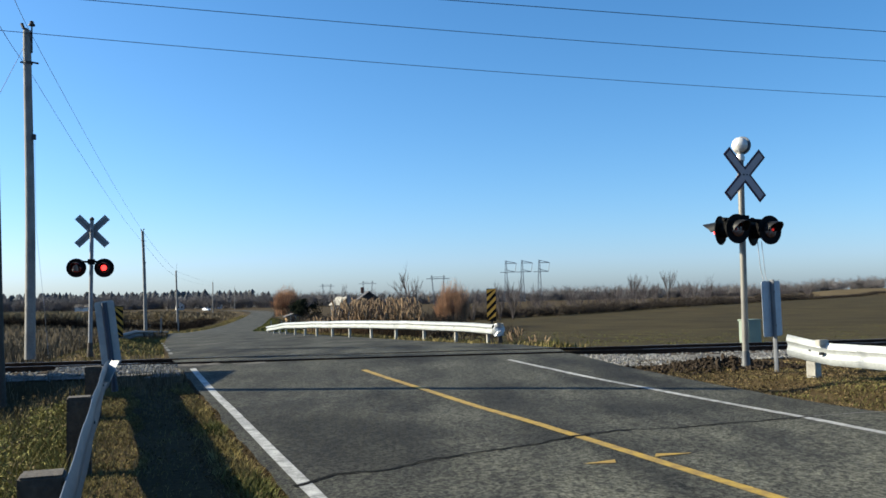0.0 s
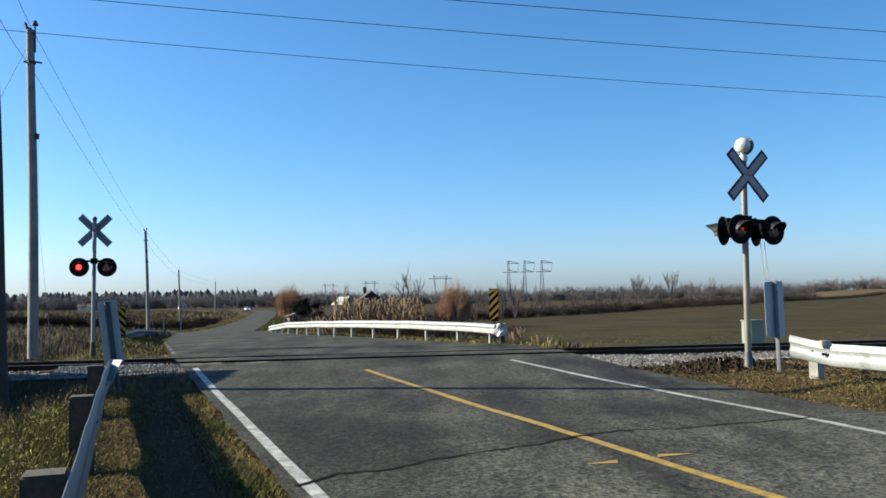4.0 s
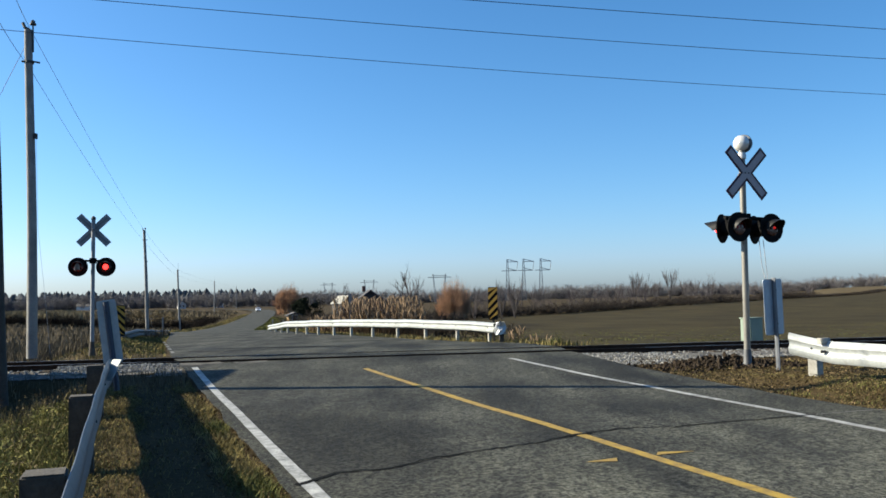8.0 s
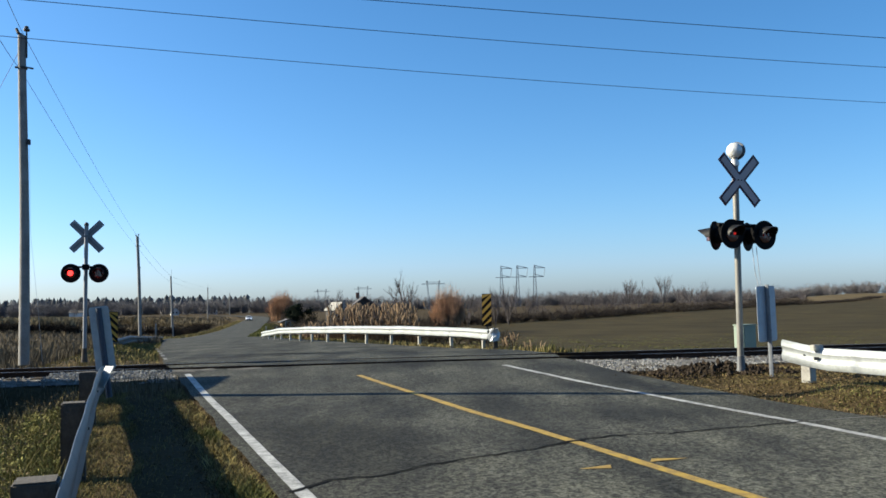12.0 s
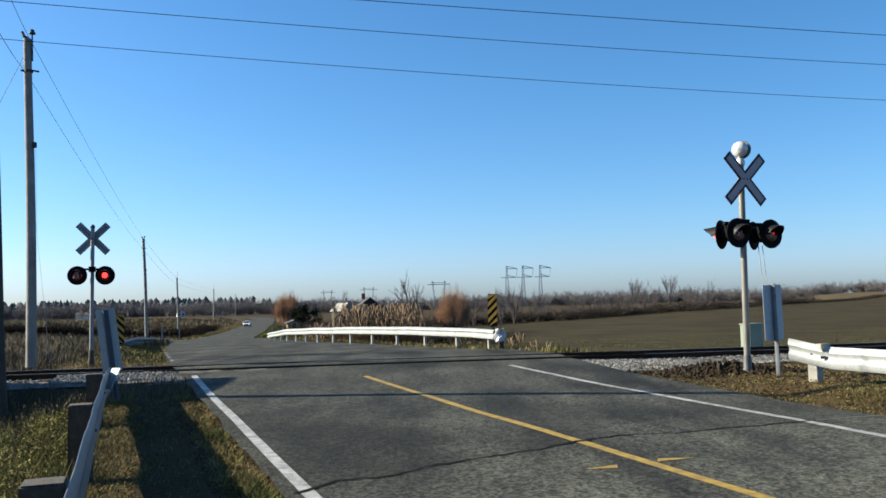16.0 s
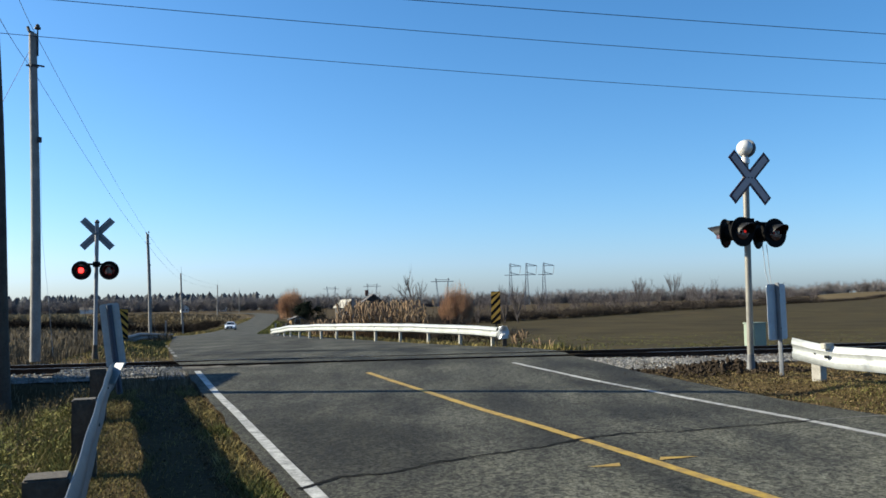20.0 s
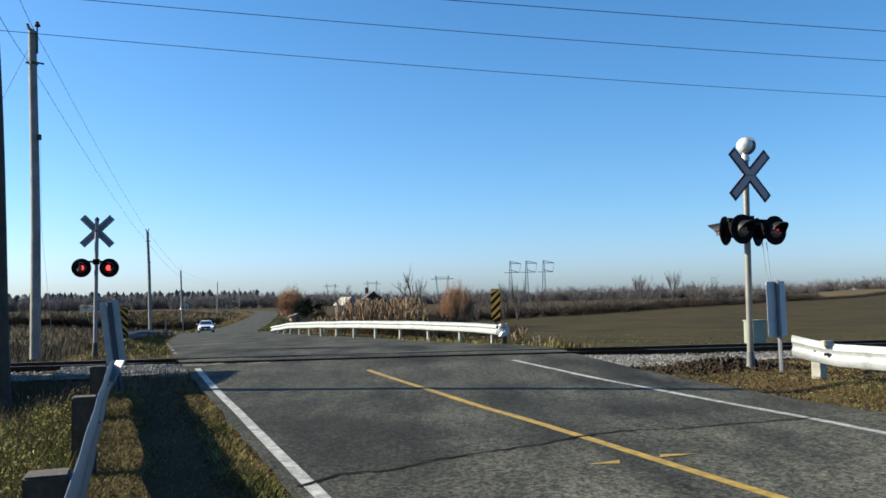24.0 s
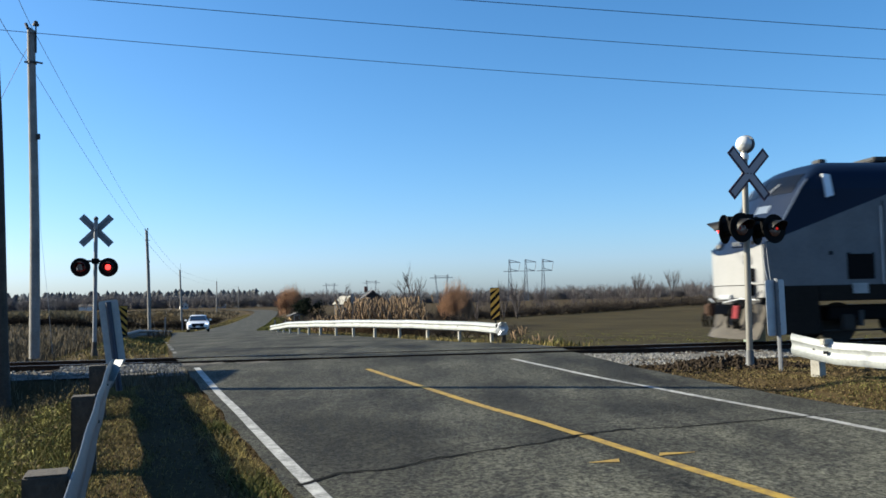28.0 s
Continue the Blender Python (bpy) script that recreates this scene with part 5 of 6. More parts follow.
        part("brake_rod", Mesh().rod((bx0 - 1.6, -1.2, 0.34), (bx0 + 2.4, -1.2, 0.34), 0.03, n=6), DUSTY, tr)
    return lo


LOCO = build_loco()


# ---- plants and distance ----
def blade_patch(name, where, count, lo, hi, mat, label, width=0.012, seed=1, lean=0.35):
    """Grass blades, each a bent strip, in one mesh."""
    m = Mesh()
    rnd = random.Random(seed)
    spots = [q for q in (where(rnd) for _ in range(count)) if off_asphalt(*q)]
    zs = height([q[0] for q in spots], [q[1] for q in spots])
    for (x, y), z in zip(spots, zs):
        z = float(z) - 0.02
        ht = rnd.uniform(lo, hi)
        a = rnd.random() * math.tau
        w = width * rnd.uniform(0.7, 1.5)
        dx, dy = math.cos(a), math.sin(a)
        b = ht * lean * rnd.uniform(0.2, 1.4)
        px, py = -dy * w / 2, dx * w / 2
        m.add([(x - px, y - py, z), (x + px, y + py, z), (x + dx * b * 0.4 + px * 0.8, y + dy * b * 0.4 + py * 0.8, z + ht * 0.6), (x + dx * b * 0.4 - px * 0.8, y + dy * b * 0.4 - py * 0.8, z + ht * 0.6), (x + dx * b, y + dy * b, z + ht)], [(0, 1, 2, 3), (3, 2, 4)])
    return single(name, m, mat, label, "grass", kind="stuff", smooth=False)


def tri_mesh(name, v, f, mat):
    """A mesh from arrays of places and triangles."""
    me = bpy.data.meshes.new(name)
    me.vertices.add(len(v))
    me.vertices.foreach_set("co", v.astype(np.float32).ravel())
    me.loops.add(len(f) * 3)
    me.loops.foreach_set("vertex_index", f.astype(np.int32).ravel())
    me.polygons.add(len(f))
    me.polygons.foreach_set("loop_start", np.arange(0, len(f) * 3, 3, dtype=np.int32))
    me.polygons.foreach_set("loop_total", np.full(len(f), 3, dtype=np.int32))
    me.update(calc_edges=True)
    me.materials.append(mat)
    return me


def off_road(rnd, s0, s1, o0, o1, p=1.0):
    s, o = rnd.uniform(s0, s1), o0 + (o1 - o0) * rnd.random() ** p
    return on_road(s, o)


def verge_spot(r):
    """A place in the narrow verge, seldom on the strip of soil along its middle, bared to deepen the guardrail's
    shadow.
    """
    while True:
        s, o = r.uniform(-4, 18.2), r.uniform(-0.9, 1.3)
        if not 0.2 < o + 0.08 * math.sin(s * 2.3) < 0.9 or r.random() < 0.12:
            return on_road(s, o)


blade_patch("verge_grass", verge_spot, 80000, 0.02, 0.075, DRYGRASS, "short dry yellow-brown grass beside the guardrail", 0.006, 1, 0.9)
blade_patch("green_grass", verge_spot, 8000, 0.03, 0.08, GREENGRASS, "short green grass tufts in the verge", 0.006, 2, 0.8)
blade_patch("tall_grass", lambda r: off_road(r, -4.0, 15, -3.6, -0.45, 0.8), 30000, 0.1, 0.42, GREENGRASS, "tall rank green and yellow grass behind the guardrail", 0.008, 3, 0.7)
blade_patch("tall_dry_grass", lambda r: off_road(r, 4.0, 17, -4.2, -0.4), 6000, 0.15, 0.55, DRYGRASS, "tall dry grass behind the guardrail", 0.007, 4, 0.6)
blade_patch("verge_grass", lambda r: off_road(r, 3, 16.5, 9.1, 16), 75000, 0.018, 0.055, DRYGRASS, "flattened dry brown grass round the signal", 0.011, 5, 3.0)
blade_patch("green_grass", lambda r: off_road(r, 3, 11.2, 9.6, 16), 16000, 0.04, 0.1, GREENGRASS, "green grass below the guardrail", 0.008, 6, 1.0)
blade_patch("verge_grass", lambda r: (lambda q: (q[0], q[1]))(on_track(r.uniform(-30, -4.5), r.uniform(2.4, 9))), 16000, 0.03, 0.14, DRYGRASS, "dry grass beyond the track", 0.02, 7, 0.5)
blade_patch("brush", lambda r: (lambda q: (q[0], q[1]))(on_track(r.uniform(-45, -11.5), r.uniform(4.5, 36))), 24000, 0.2, 0.65, BRUSH, "grey-brown dry brush beyond the track", 0.024, 8, 0.4)
blade_patch("verge_grass", lambda r: (lambda y: (float(road_x(y)) + (float(edges(y)[1]) + r.uniform(0.1, 2.2)) / float(road_cos(y)), y))(r.uniform(25.5, 58)), 9000, 0.04, 0.22, DRYGRASS, "dry grass below the white guardrail", 0.02, 9)
blade_patch("verge_grass", lambda r: on_track(r.uniform(-15, -5), r.uniform(-5.5, -2.4)), 3500, 0.05, 0.28, BRUSH, "sparse dry weeds on the bank beside the track", 0.012, 20, 0.4)
blade_patch("green_grass", lambda r: on_track(r.uniform(3.5, 40), r.uniform(3, 9)), 14000, 0.05, 0.28, GREENGRASS, "green and dry grass along the field edge", 0.03, 10)
blade_patch("green_grass", lambda r: (lambda y: (float(road_x(y)) - (float(edges(y)[0]) + r.uniform(0.0, 2.4)) / float(road_cos(y)), y))(r.uniform(25.5, 60)), 4500, 0.04, 0.16, GREENGRASS, "green tufts on the mound beside the far guardrail", 0.02, 11)
blade_patch("verge_grass", lambda r: (lambda y: (float(road_x(y)) - (float(edges(y)[0]) + r.uniform(0.0, 2.4)) / float(road_cos(y)), y))(r.uniform(25.5, 60)), 9000, 0.04, 0.15, DRYGRASS, "dry mown grass mound beside the far guardrail", 0.02, 19)


blade_patch("roadside_grass", lambda r: (lambda y: (float(road_x(y)) + (float(edges(y)[1]) + r.uniform(0.05, 4.0)) / float(road_cos(y)), y))(r.uniform(55, 210)), 9000, 0.1, 0.32, GREENGRASS, "grass beside the far road", 0.06, 13)
blade_patch("roadside_grass", lambda r: (lambda y: (float(road_x(y)) - (float(edges(y)[0]) + r.uniform(0.05, 4.0)) / float(road_cos(y)), y))(r.uniform(55, 240)), 11000, 0.1, 0.35, DRYGRASS, "dry grass beside the far road", 0.07, 14)


def leaf_patch(name, where, count, size, rise, mat, label, seed, cat="weeds"):
    """Small leaves, on uneven mounds of weeds or lying on the ground, in one mesh."""
    rnd = random.Random(seed)
    spots = [q for q in (where(rnd) for _ in range(count)) if off_asphalt(*q, -0.12)]
    xy = np.array(spots)
    zs = height(xy[:, 0], xy[:, 1])
    v, f = [], []
    for (x, y), z in zip(spots, zs):
        top = rise * max(0.0, 0.55 + 0.9 * noise.noise((x * 1.4, y * 1.4, seed))) if rise else 0.0
        p = Vector((x, y, float(z) + 0.01 + top * rnd.random() ** 0.5))
        q = Euler((rnd.gauss(0, 0.7), rnd.gauss(0, 0.7), rnd.random() * 6)).to_matrix()
        s = size * rnd.uniform(0.5, 1.5)
        k = len(v)
        v += [p + q @ Vector(e) * s for e in ((-0.5, 0, 0), (0, -0.25, 0.06), (0.55, 0, 0), (0, 0.25, 0.06))]
        f += [(k, k + 1, k + 2), (k, k + 2, k + 3)]
    ob = new(name, tri_mesh(name, np.array([tuple(p) for p in v]), np.array(f), mat))
    return tagged(ob, label, cat, kind="stuff")


leaf_patch("weeds", lambda r: off_road(r, -3.0, 16.2, -4.6, -0.5, 0.8), 40000, 0.034, 0.3, GREENGRASS, "leafy yellow-green weeds behind the guardrail", 71)
leaf_patch("weeds", lambda r: off_road(r, 3.4, 14.5, -4.2, -0.5, 0.8), 14000, 0.03, 0.35, DRYGRASS, "dry weed leaves behind the guardrail", 72)
def weed_plants(name, where, count, lo, hi, leaves, mat, label, seed):
    """Bushy weeds: thin stems with small leaves round them, in one mesh."""
    rnd = random.Random(seed)
    v, f = [], []

    def leaf(p, s):
        q = Euler((rnd.gauss(0, 0.8), rnd.gauss(0, 0.8), rnd.random() * 6)).to_matrix()
        k = len(v)
        v.extend([p + q @ Vector(e) * s for e in ((-0.5, 0, 0), (0, -0.22, 0.06), (0.6, 0, -0.05), (0, 0.22, 0.06))])
        f.extend([(k, k + 1, k + 2), (k, k + 2, k + 3)])

    for _ in range(count):
        x, y = where(rnd)
        ht = rnd.uniform(lo, hi)
        z0 = h(x, y)
        for _ in range(7):
            a, t = rnd.random() * math.tau, rnd.uniform(0.1, 0.5)
            tip = Vector((x + math.cos(a) * t * ht, y + math.sin(a) * t * ht, z0 + ht * rnd.uniform(0.65, 1.0)))
            base = Vector((x + math.cos(a) * 0.03, y + math.sin(a) * 0.03, z0 - 0.02))
            side = Vector((-math.sin(a), math.cos(a), 0)) * 0.004
            k = len(v)
            v.extend([base - side, base + side, tip])
            f.append((k, k + 1, k + 2))
            for _ in range(leaves // 7):
                u = rnd.random() ** 0.6
                p = base.lerp(tip, u) + Vector((rnd.gauss(0, 0.05), rnd.gauss(0, 0.05), rnd.gauss(0, 0.03)))
                leaf(p, rnd.uniform(0.025, 0.055))
    ob = new(name, tri_mesh(name, np.array([tuple(p) for p in v]), np.array(f), mat))
    return tagged(ob, label, "weeds", kind="stuff")


weed_plants("weeds", lambda r: off_road(r, 3.5, 15.6, -4.4, -0.75, 0.8), 190, 0.25, 0.62, 190, WEEDLEAF, "bushy yellow-green weeds behind the guardrail", 76)
weed_plants("dry_weeds", lambda r: off_road(r, 5.0, 16.2, -4.4, -0.7, 0.8), 70, 0.4, 0.8, 70, WEED, "dry brown weed stalks behind the guardrail", 77)
leaf_patch("leaf_litter", lambda r: off_road(r, 3.0, 17, 0.75, 1.5), 6000, 0.03, 0.0, LITTER, "brown leaf litter along the asphalt edge", 73, "leaves")
leaf_patch("leaf_litter", lambda r: off_road(r, 3.0, 17, -0.6, 1.2), 3000, 0.03, 0.05, LITTER, "brown leaf litter in the verge", 74, "leaves")
leaf_patch("leaf_litter", lambda r: off_road(r, 4.0, 17, 8.8, 15), 28000, 0.034, 0.05, LITTER, "brown leaf litter round the signal", 75, "leaves")
for k, (cs, co, spread, n, mat_) in enumerate(((7.9, 1.12, 0.22, 900, GREENGRASS), (8.6, 1.08, 0.18, 500, DRYGRASS), (11.6, 1.12, 0.2, 600, GREENGRASS), (10.2, 1.1, 0.25, 700, DRYGRASS), (13.3, 1.15, 0.25, 500, DRYGRASS), (6.4, 1.1, 0.25, 700, GREENGRASS))):
    blade_patch("grass_clump", lambda r: on_road(cs + r.gauss(0, spread * 1.6), co + r.gauss(0, spread * 0.45)), n, 0.04, 0.14, mat_, "clump of grass at the asphalt edge", 0.008, 80 + k, 1.0)
blade_patch("dry_maize", lambda r: (lambda y: (-0.41 * y - r.random() * 40, y))(r.uniform(144, 172)), 15000, 1.7, 2.7, CORN, "standing dry maize across the left-hand field", 0.16, 12, 0.3)


blade_patch("brush", lambda r: on_track(r.uniform(-48, -15), r.uniform(15, 36)), 9000, 0.35, 0.8, BRUSH, "taller dry brush in the left-hand field", 0.03, 18, 0.35)
blade_patch("brush", lambda r: (lambda y: (float(road_x(y)) - 9 - r.random() * (30 + 0.4 * y), y))(r.uniform(56, 134)), 15000, 0.25, 0.75, BRUSH, "grey-brown dry growth before the hedge", 0.06, 21, 0.5)
blade_patch("pale_weeds", lambda r: (lambda y: (float(road_x(y)) - 8 - r.random() * 140, y))(r.uniform(165, 320)), 9000, 0.3, 0.9, BRUSH, "pale dry weeds in the far left-hand field", 0.3, 15, 0.3)
blade_patch("crop_tufts", lambda r: (lambda v: on_track(r.uniform(3, 30 + v * 0.9), v))(8 + 75 * r.random() ** 1.6), 3500, 0.04, 0.1, BRUSH, "dry stubble tufts in the field", 0.05, 16, 0.8)
blade_patch("crop_tufts", lambda r: (lambda v: on_track(r.uniform(3, 30 + v * 0.9), v))(8 + 70 * r.random() ** 1.5), 46000, 0.03, 0.11, GREENGRASS, "green winter crop tufts in the field", 0.045, 17, 1.0)


def reeds(name, where, count, lo, hi, label, seed, plume=0.35, base=None, fat=1.0):
    m, p = Mesh(), Mesh()
    rnd = random.Random(seed)
    for _ in range(count):
        x, y = where(rnd)
        z = h(x, y) if base is None else base
        ht = rnd.uniform(lo, hi)
        lx, ly = rnd.uniform(-0.14, 0.2) * ht, rnd.uniform(-0.1, 0.1) * ht
        m.rod((x, y, z), (x + lx, y + ly, z + ht), 0.012, 0.006, 3, False)
        for k in range(4):
            t = rnd.uniform(0.2, 0.85)
            a = rnd.random() * math.tau
            q = (x + lx * t, y + ly * t, z + ht * t)
            ln = rnd.uniform(0.25, 0.5) * fat
            m.add([q, (q[0] + math.cos(a) * ln * 0.5, q[1] + math.sin(a) * ln * 0.5, q[2] + ln * 0.5), (q[0] + math.cos(a) * ln, q[1] + math.sin(a) * ln, q[2] + ln * 0.2), (q[0] + math.cos(a) * ln * 0.5, q[1] + math.sin(a) * ln * 0.5, q[2] + ln * 0.42)], [(0, 1, 2, 3)])
        tx, ty, tz = x + lx, y + ly, z + ht
        d = rnd.choice((-1, 1)) * plume * rnd.uniform(0.2, 0.5)
        p.rod((tx, ty, tz - 0.08), (tx + d * 0.4, ty, tz + plume * 0.5), 0.03 * fat, 0.055 * fat, 5)
        p.rod((tx + d * 0.4, ty, tz + plume * 0.5), (tx + d, ty, tz + plume), 0.055 * fat, 0.012, 5)
    ob = thing(name, pose(0, 0, 0), label, "reeds", kind="stuff")
    part("stalks", m, REED, ob, smooth=False)
    part("plumes", p, PLUME, ob)
    return ob


reeds("reed_bed", lambda r: (r.uniform(-5.6, -1.2) + r.gauss(0, 0.2), r.uniform(46, 53)), 420, 1.0, 2.3, "tall tan reeds with feathery plumes behind the guardrail", 21, 0.27, -0.75)
reeds("reed_bed", lambda r: (r.uniform(-8.0, -6.4), r.uniform(50, 56)), 60, 0.7, 1.3, "shorter tan reeds at the edge of the reed bed", 22, base=-0.9)
reeds("reeds", lambda r: (r.uniform(2.3, 3.9), r.uniform(28.3, 30.5)), 26, 0.2, 0.6, "a few pale reeds beside the guardrail end", 23, 0.16, None, 0.5)


def leafy_tree(name, x, y, ht, wide, mat, label, seed, leaves=2600, low=0.12, size=0.16, base=None):
    """A tree or shrub with a crown of many small leaves in uneven clumps."""
    rnd = random.Random(seed)
    t = thing(name, pose(x, y, h(x, y) if base is None else base), label, "tree" if ht > 3 else "shrub")
    tr = Mesh()
    tr.rod((0, 0, -0.2), (0, 0, ht * 0.5), ht * 0.025, ht * 0.012, 7)
    clumps = []
    for k in range(26):
        a, q = rnd.random() * math.tau, math.sqrt(rnd.random())
        zz = rnd.uniform(low, 0.93)
        w = wide * (math.sin(math.pi * min(1, 0.22 + zz * 0.78)) ** 0.6) * 0.8
        c = Vector((math.cos(a) * q * w, math.sin(a) * q * w, zz * ht))
        clumps.append((c, rnd.uniform(0.12, 0.24) * wide * 1.5))
        tr.rod((0, 0, ht * 0.22 + 0.2 * zz * ht), c, ht * 0.007, 0.01, 4, False)
    part("trunk", tr, BARK, t)
    m = Mesh()
    for k in range(leaves):
        c, r = clumps[rnd.randrange(len(clumps))]
        v = Vector((rnd.gauss(0, 0.5), rnd.gauss(0, 0.5), rnd.gauss(0, 0.5))) * r
        p = c + v
        q = Euler((rnd.random() * 6, rnd.random() * 6, rnd.random() * 6)).to_matrix()
        s = size * rnd.uniform(0.6, 1.5)
        m.add([p + q @ Vector(e) * s for e in ((-0.5, 0, 0), (0, -0.28, 0.05), (0.6, 0, 0), (0, 0.28, 0.05))], [(0, 1, 2, 3)])
    part("crown", m, mat, t, smooth=False)
    return t


# the orange willow, the dark shrub and neighbours near the bend
leafy_tree("shrub", -27.5, 182, 5.0, 3.0, EVERGREEN, "dark green rounded shrub by the house", 33, 3600, size=0.3)
leafy_tree("shrub", -31.5, 196, 4.4, 2.4, EVERGREEN, "dark green rounded shrub by the house", 34, 2600, size=0.3)


def twig_form(seed, limbs, low, spread, up, order=3):
    """A bare bush or tree of height 1: limbs, branches and thin twigs, as arrays of triangles."""
    rnd = random.Random(seed)
    v, f = [], []

    def stick(a, b, r, flat):
        d = (b - a).normalized()
        s = d.cross(Vector((rnd.uniform(-1, 1), rnd.uniform(-1, 1), rnd.uniform(-1, 1)))).normalized() * r
        k = len(v)
        if flat:
            v.extend([a - s, a + s, b])
            f.append((k, k + 1, k + 2))
        else:
            t = d.cross(s)
            v.extend([a + s, a - s * 0.5 + t, a - s * 0.5 - t, b + s * 0.5, b - s * 0.25 + t * 0.5, b - s * 0.25 - t * 0.5])
            for i in range(3):
                j = (i + 1) % 3
                f.extend([(k + i, k + j, k + 3 + j), (k + i, k + 3 + j, k + 3 + i)])

    def grow(a, d, ln, r, depth):
        b = a + d * ln
        stick(a, b, r, depth == 0)
        if depth:
            for _ in range(4):
                t = rnd.uniform(0.3, 1)
                e = (d + Vector((rnd.uniform(-1, 1), rnd.uniform(-1, 1), rnd.uniform(-0.4, 0.9) * up)) * spread).normalized()
                grow(a + d * ln * t, e, ln * rnd.uniform(0.5, 0.8), r * 0.6, depth - 1)

    for k in range(limbs):
        a = k * math.tau / limbs + rnd.random()
        o = Vector((math.cos(a), math.sin(a), 0))
        grow(o * 0.03 + Vector((0, 0, low * rnd.random())), (o * rnd.uniform(0.2, 0.55) + Vector((0, 0, 1))).normalized(), rnd.uniform(0.34, 0.48), 0.012, order)
    v = np.array([tuple(p) for p in v])
    v[:, 2] = np.maximum(v[:, 2], 0) / v[:, 2].max()
    return v, np.array(f)


BUSHES = [twig_form(k, 6, 0.05, 0.75, 0.8) for k in range(4)]
FAR = [twig_form(k + 40, 13, 0.3, 0.9, 0.5, 2) for k in range(5)]
SLIM = [twig_form(k + 20, 4, 0.3, 0.5, 1.2) for k in range(3)]


def scrub(name, spots, mat, label, seed, forms=None):
    """Bare scrub: many leafless bushes in one mesh. spots: x, y, height, width."""
    rnd = random.Random(seed)
    vs, fs, k = [], [], 0
    for x, y, ht, wd in spots:
        if not off_asphalt(x, y, wd * 0.5 + 0.8):
            continue
        v, f = rnd.choice(forms or BUSHES)
        a = rnd.random() * math.tau
        c, s = math.cos(a), math.sin(a)
        w = v.copy()
        w[:, 0], w[:, 1] = (v[:, 0] * c - v[:, 1] * s) * wd * 1.1 + x, (v[:, 0] * s + v[:, 1] * c) * wd * 1.1 + y
        w[:, 2] = v[:, 2] * (ht + (1.8 if y > 560 else 0)) + h(x, y) - (1.8 if y > 560 else 0.05)
        vs.append(w)
        fs.append(f + k)
        k += len(v)
    ob = new(name, tri_mesh(name, np.concatenate(vs), np.concatenate(fs), mat))
    return tagged(ob, label, "hedgerow", kind="stuff")


def bare_tree(x, y, ht, label, seed, mat=GREYTWIG, spread=0.55, depth=4):
    t = thing("bare_tree", pose(x, y, h(x, y)), label, "tree", "bare trees")
    part("trunk", Mesh().rod((0, 0, -0.2), (0.03, 0, ht * 0.42), ht * 0.013, ht * 0.008, 7), BARK, t)
    v, f = twig_form(seed, 6, 0.3, spread, 1.0)
    v = v * np.array([ht * 0.62, ht * 0.62, ht])
    ob = new("crown", tri_mesh("crown", v, f, mat))
    ob.parent, ob["label"] = t, "bare branching crown"
    return t


bare_tree(-4.4, 118, 9.4, "bare grey tree behind the reeds", 35, GREYTWIG, 0.75)
bare_tree(-20.5, 175, 8.5, "bare pale grey tree by the house", 36, GREYTWIG)
bare_tree(6.2, 160, 7.5, "slender bare grey tree by the field", 37, GREYTWIG, 0.4)
bare_tree(14.5, 170, 9.0, "slender bare grey tree by the field", 38, GREYTWIG, 0.35)
bare_tree(11.5, 165, 8.0, "slender bare grey tree by the field", 39, GREYTWIG, 0.35)
bare_tree(87, 330, 14.0, "slender bare tree in the hedgerow", 40, GREYTWIG, 0.35)
bare_tree(74, 330, 13.5, "slender bare tree in the hedgerow", 41, GREYTWIG, 0.3)


def willow(x, y, ht, wide, label, seed, count=26):
    """A dense upright crown of orange-brown twigs."""
    rnd = random.Random(seed)
    t = thing("willow_tree", pose(x, y, h(x, y)), label, "tree")
    part("trunk", Mesh().rod((0, 0, -0.2), (0, 0, ht * 0.4), ht * 0.03, ht * 0.015, 8), BARK, t)
    vs, fs, k = [], [], 0
    for i in range(count):
        a, q = rnd.random() * math.tau, math.sqrt(rnd.random())
        v, f = rnd.choice(BUSHES)
        w = v.copy()
        top = ht * (1 - 0.45 * q ** 2.5) * rnd.uniform(0.88, 1.0)
        w[:, 0], w[:, 1] = v[:, 0] * wide * 0.75 + math.cos(a) * q * wide * 0.7, v[:, 1] * wide * 0.75 + math.sin(a) * q * wide * 0.7
        w[:, 2] = v[:, 2] * (top - 0.3) + 0.3
        vs.append(w)
        fs.append(f + k)
        k += len(v)
    ob = new("crown", tri_mesh("crown", np.concatenate(vs), np.concatenate(fs), ORANGE))
    ob.parent, ob["label"] = t, "orange-brown twiggy crown"
    return t


willow(-40.2, 232, 10.2, 4.4, "round orange-brown autumn tree beside the road", 31, 40)
willow(2.0, 128, 8.6, 3.0, "broad orange-brown autumn tree behind the reeds", 32)
rs = random.Random(77)


def belt(a, b, n, ht, wd, jit):
    out = []
    for i in range(n):
        t = (i + rs.random()) / n
        out.append((a[0] + (b[0] - a[0]) * t + rs.gauss(0, jit), a[1] + (b[1] - a[1]) * t + rs.gauss(0, jit), ht * rs.uniform(0.55, 1.25), wd * rs.uniform(0.7, 1.3)))
    return out


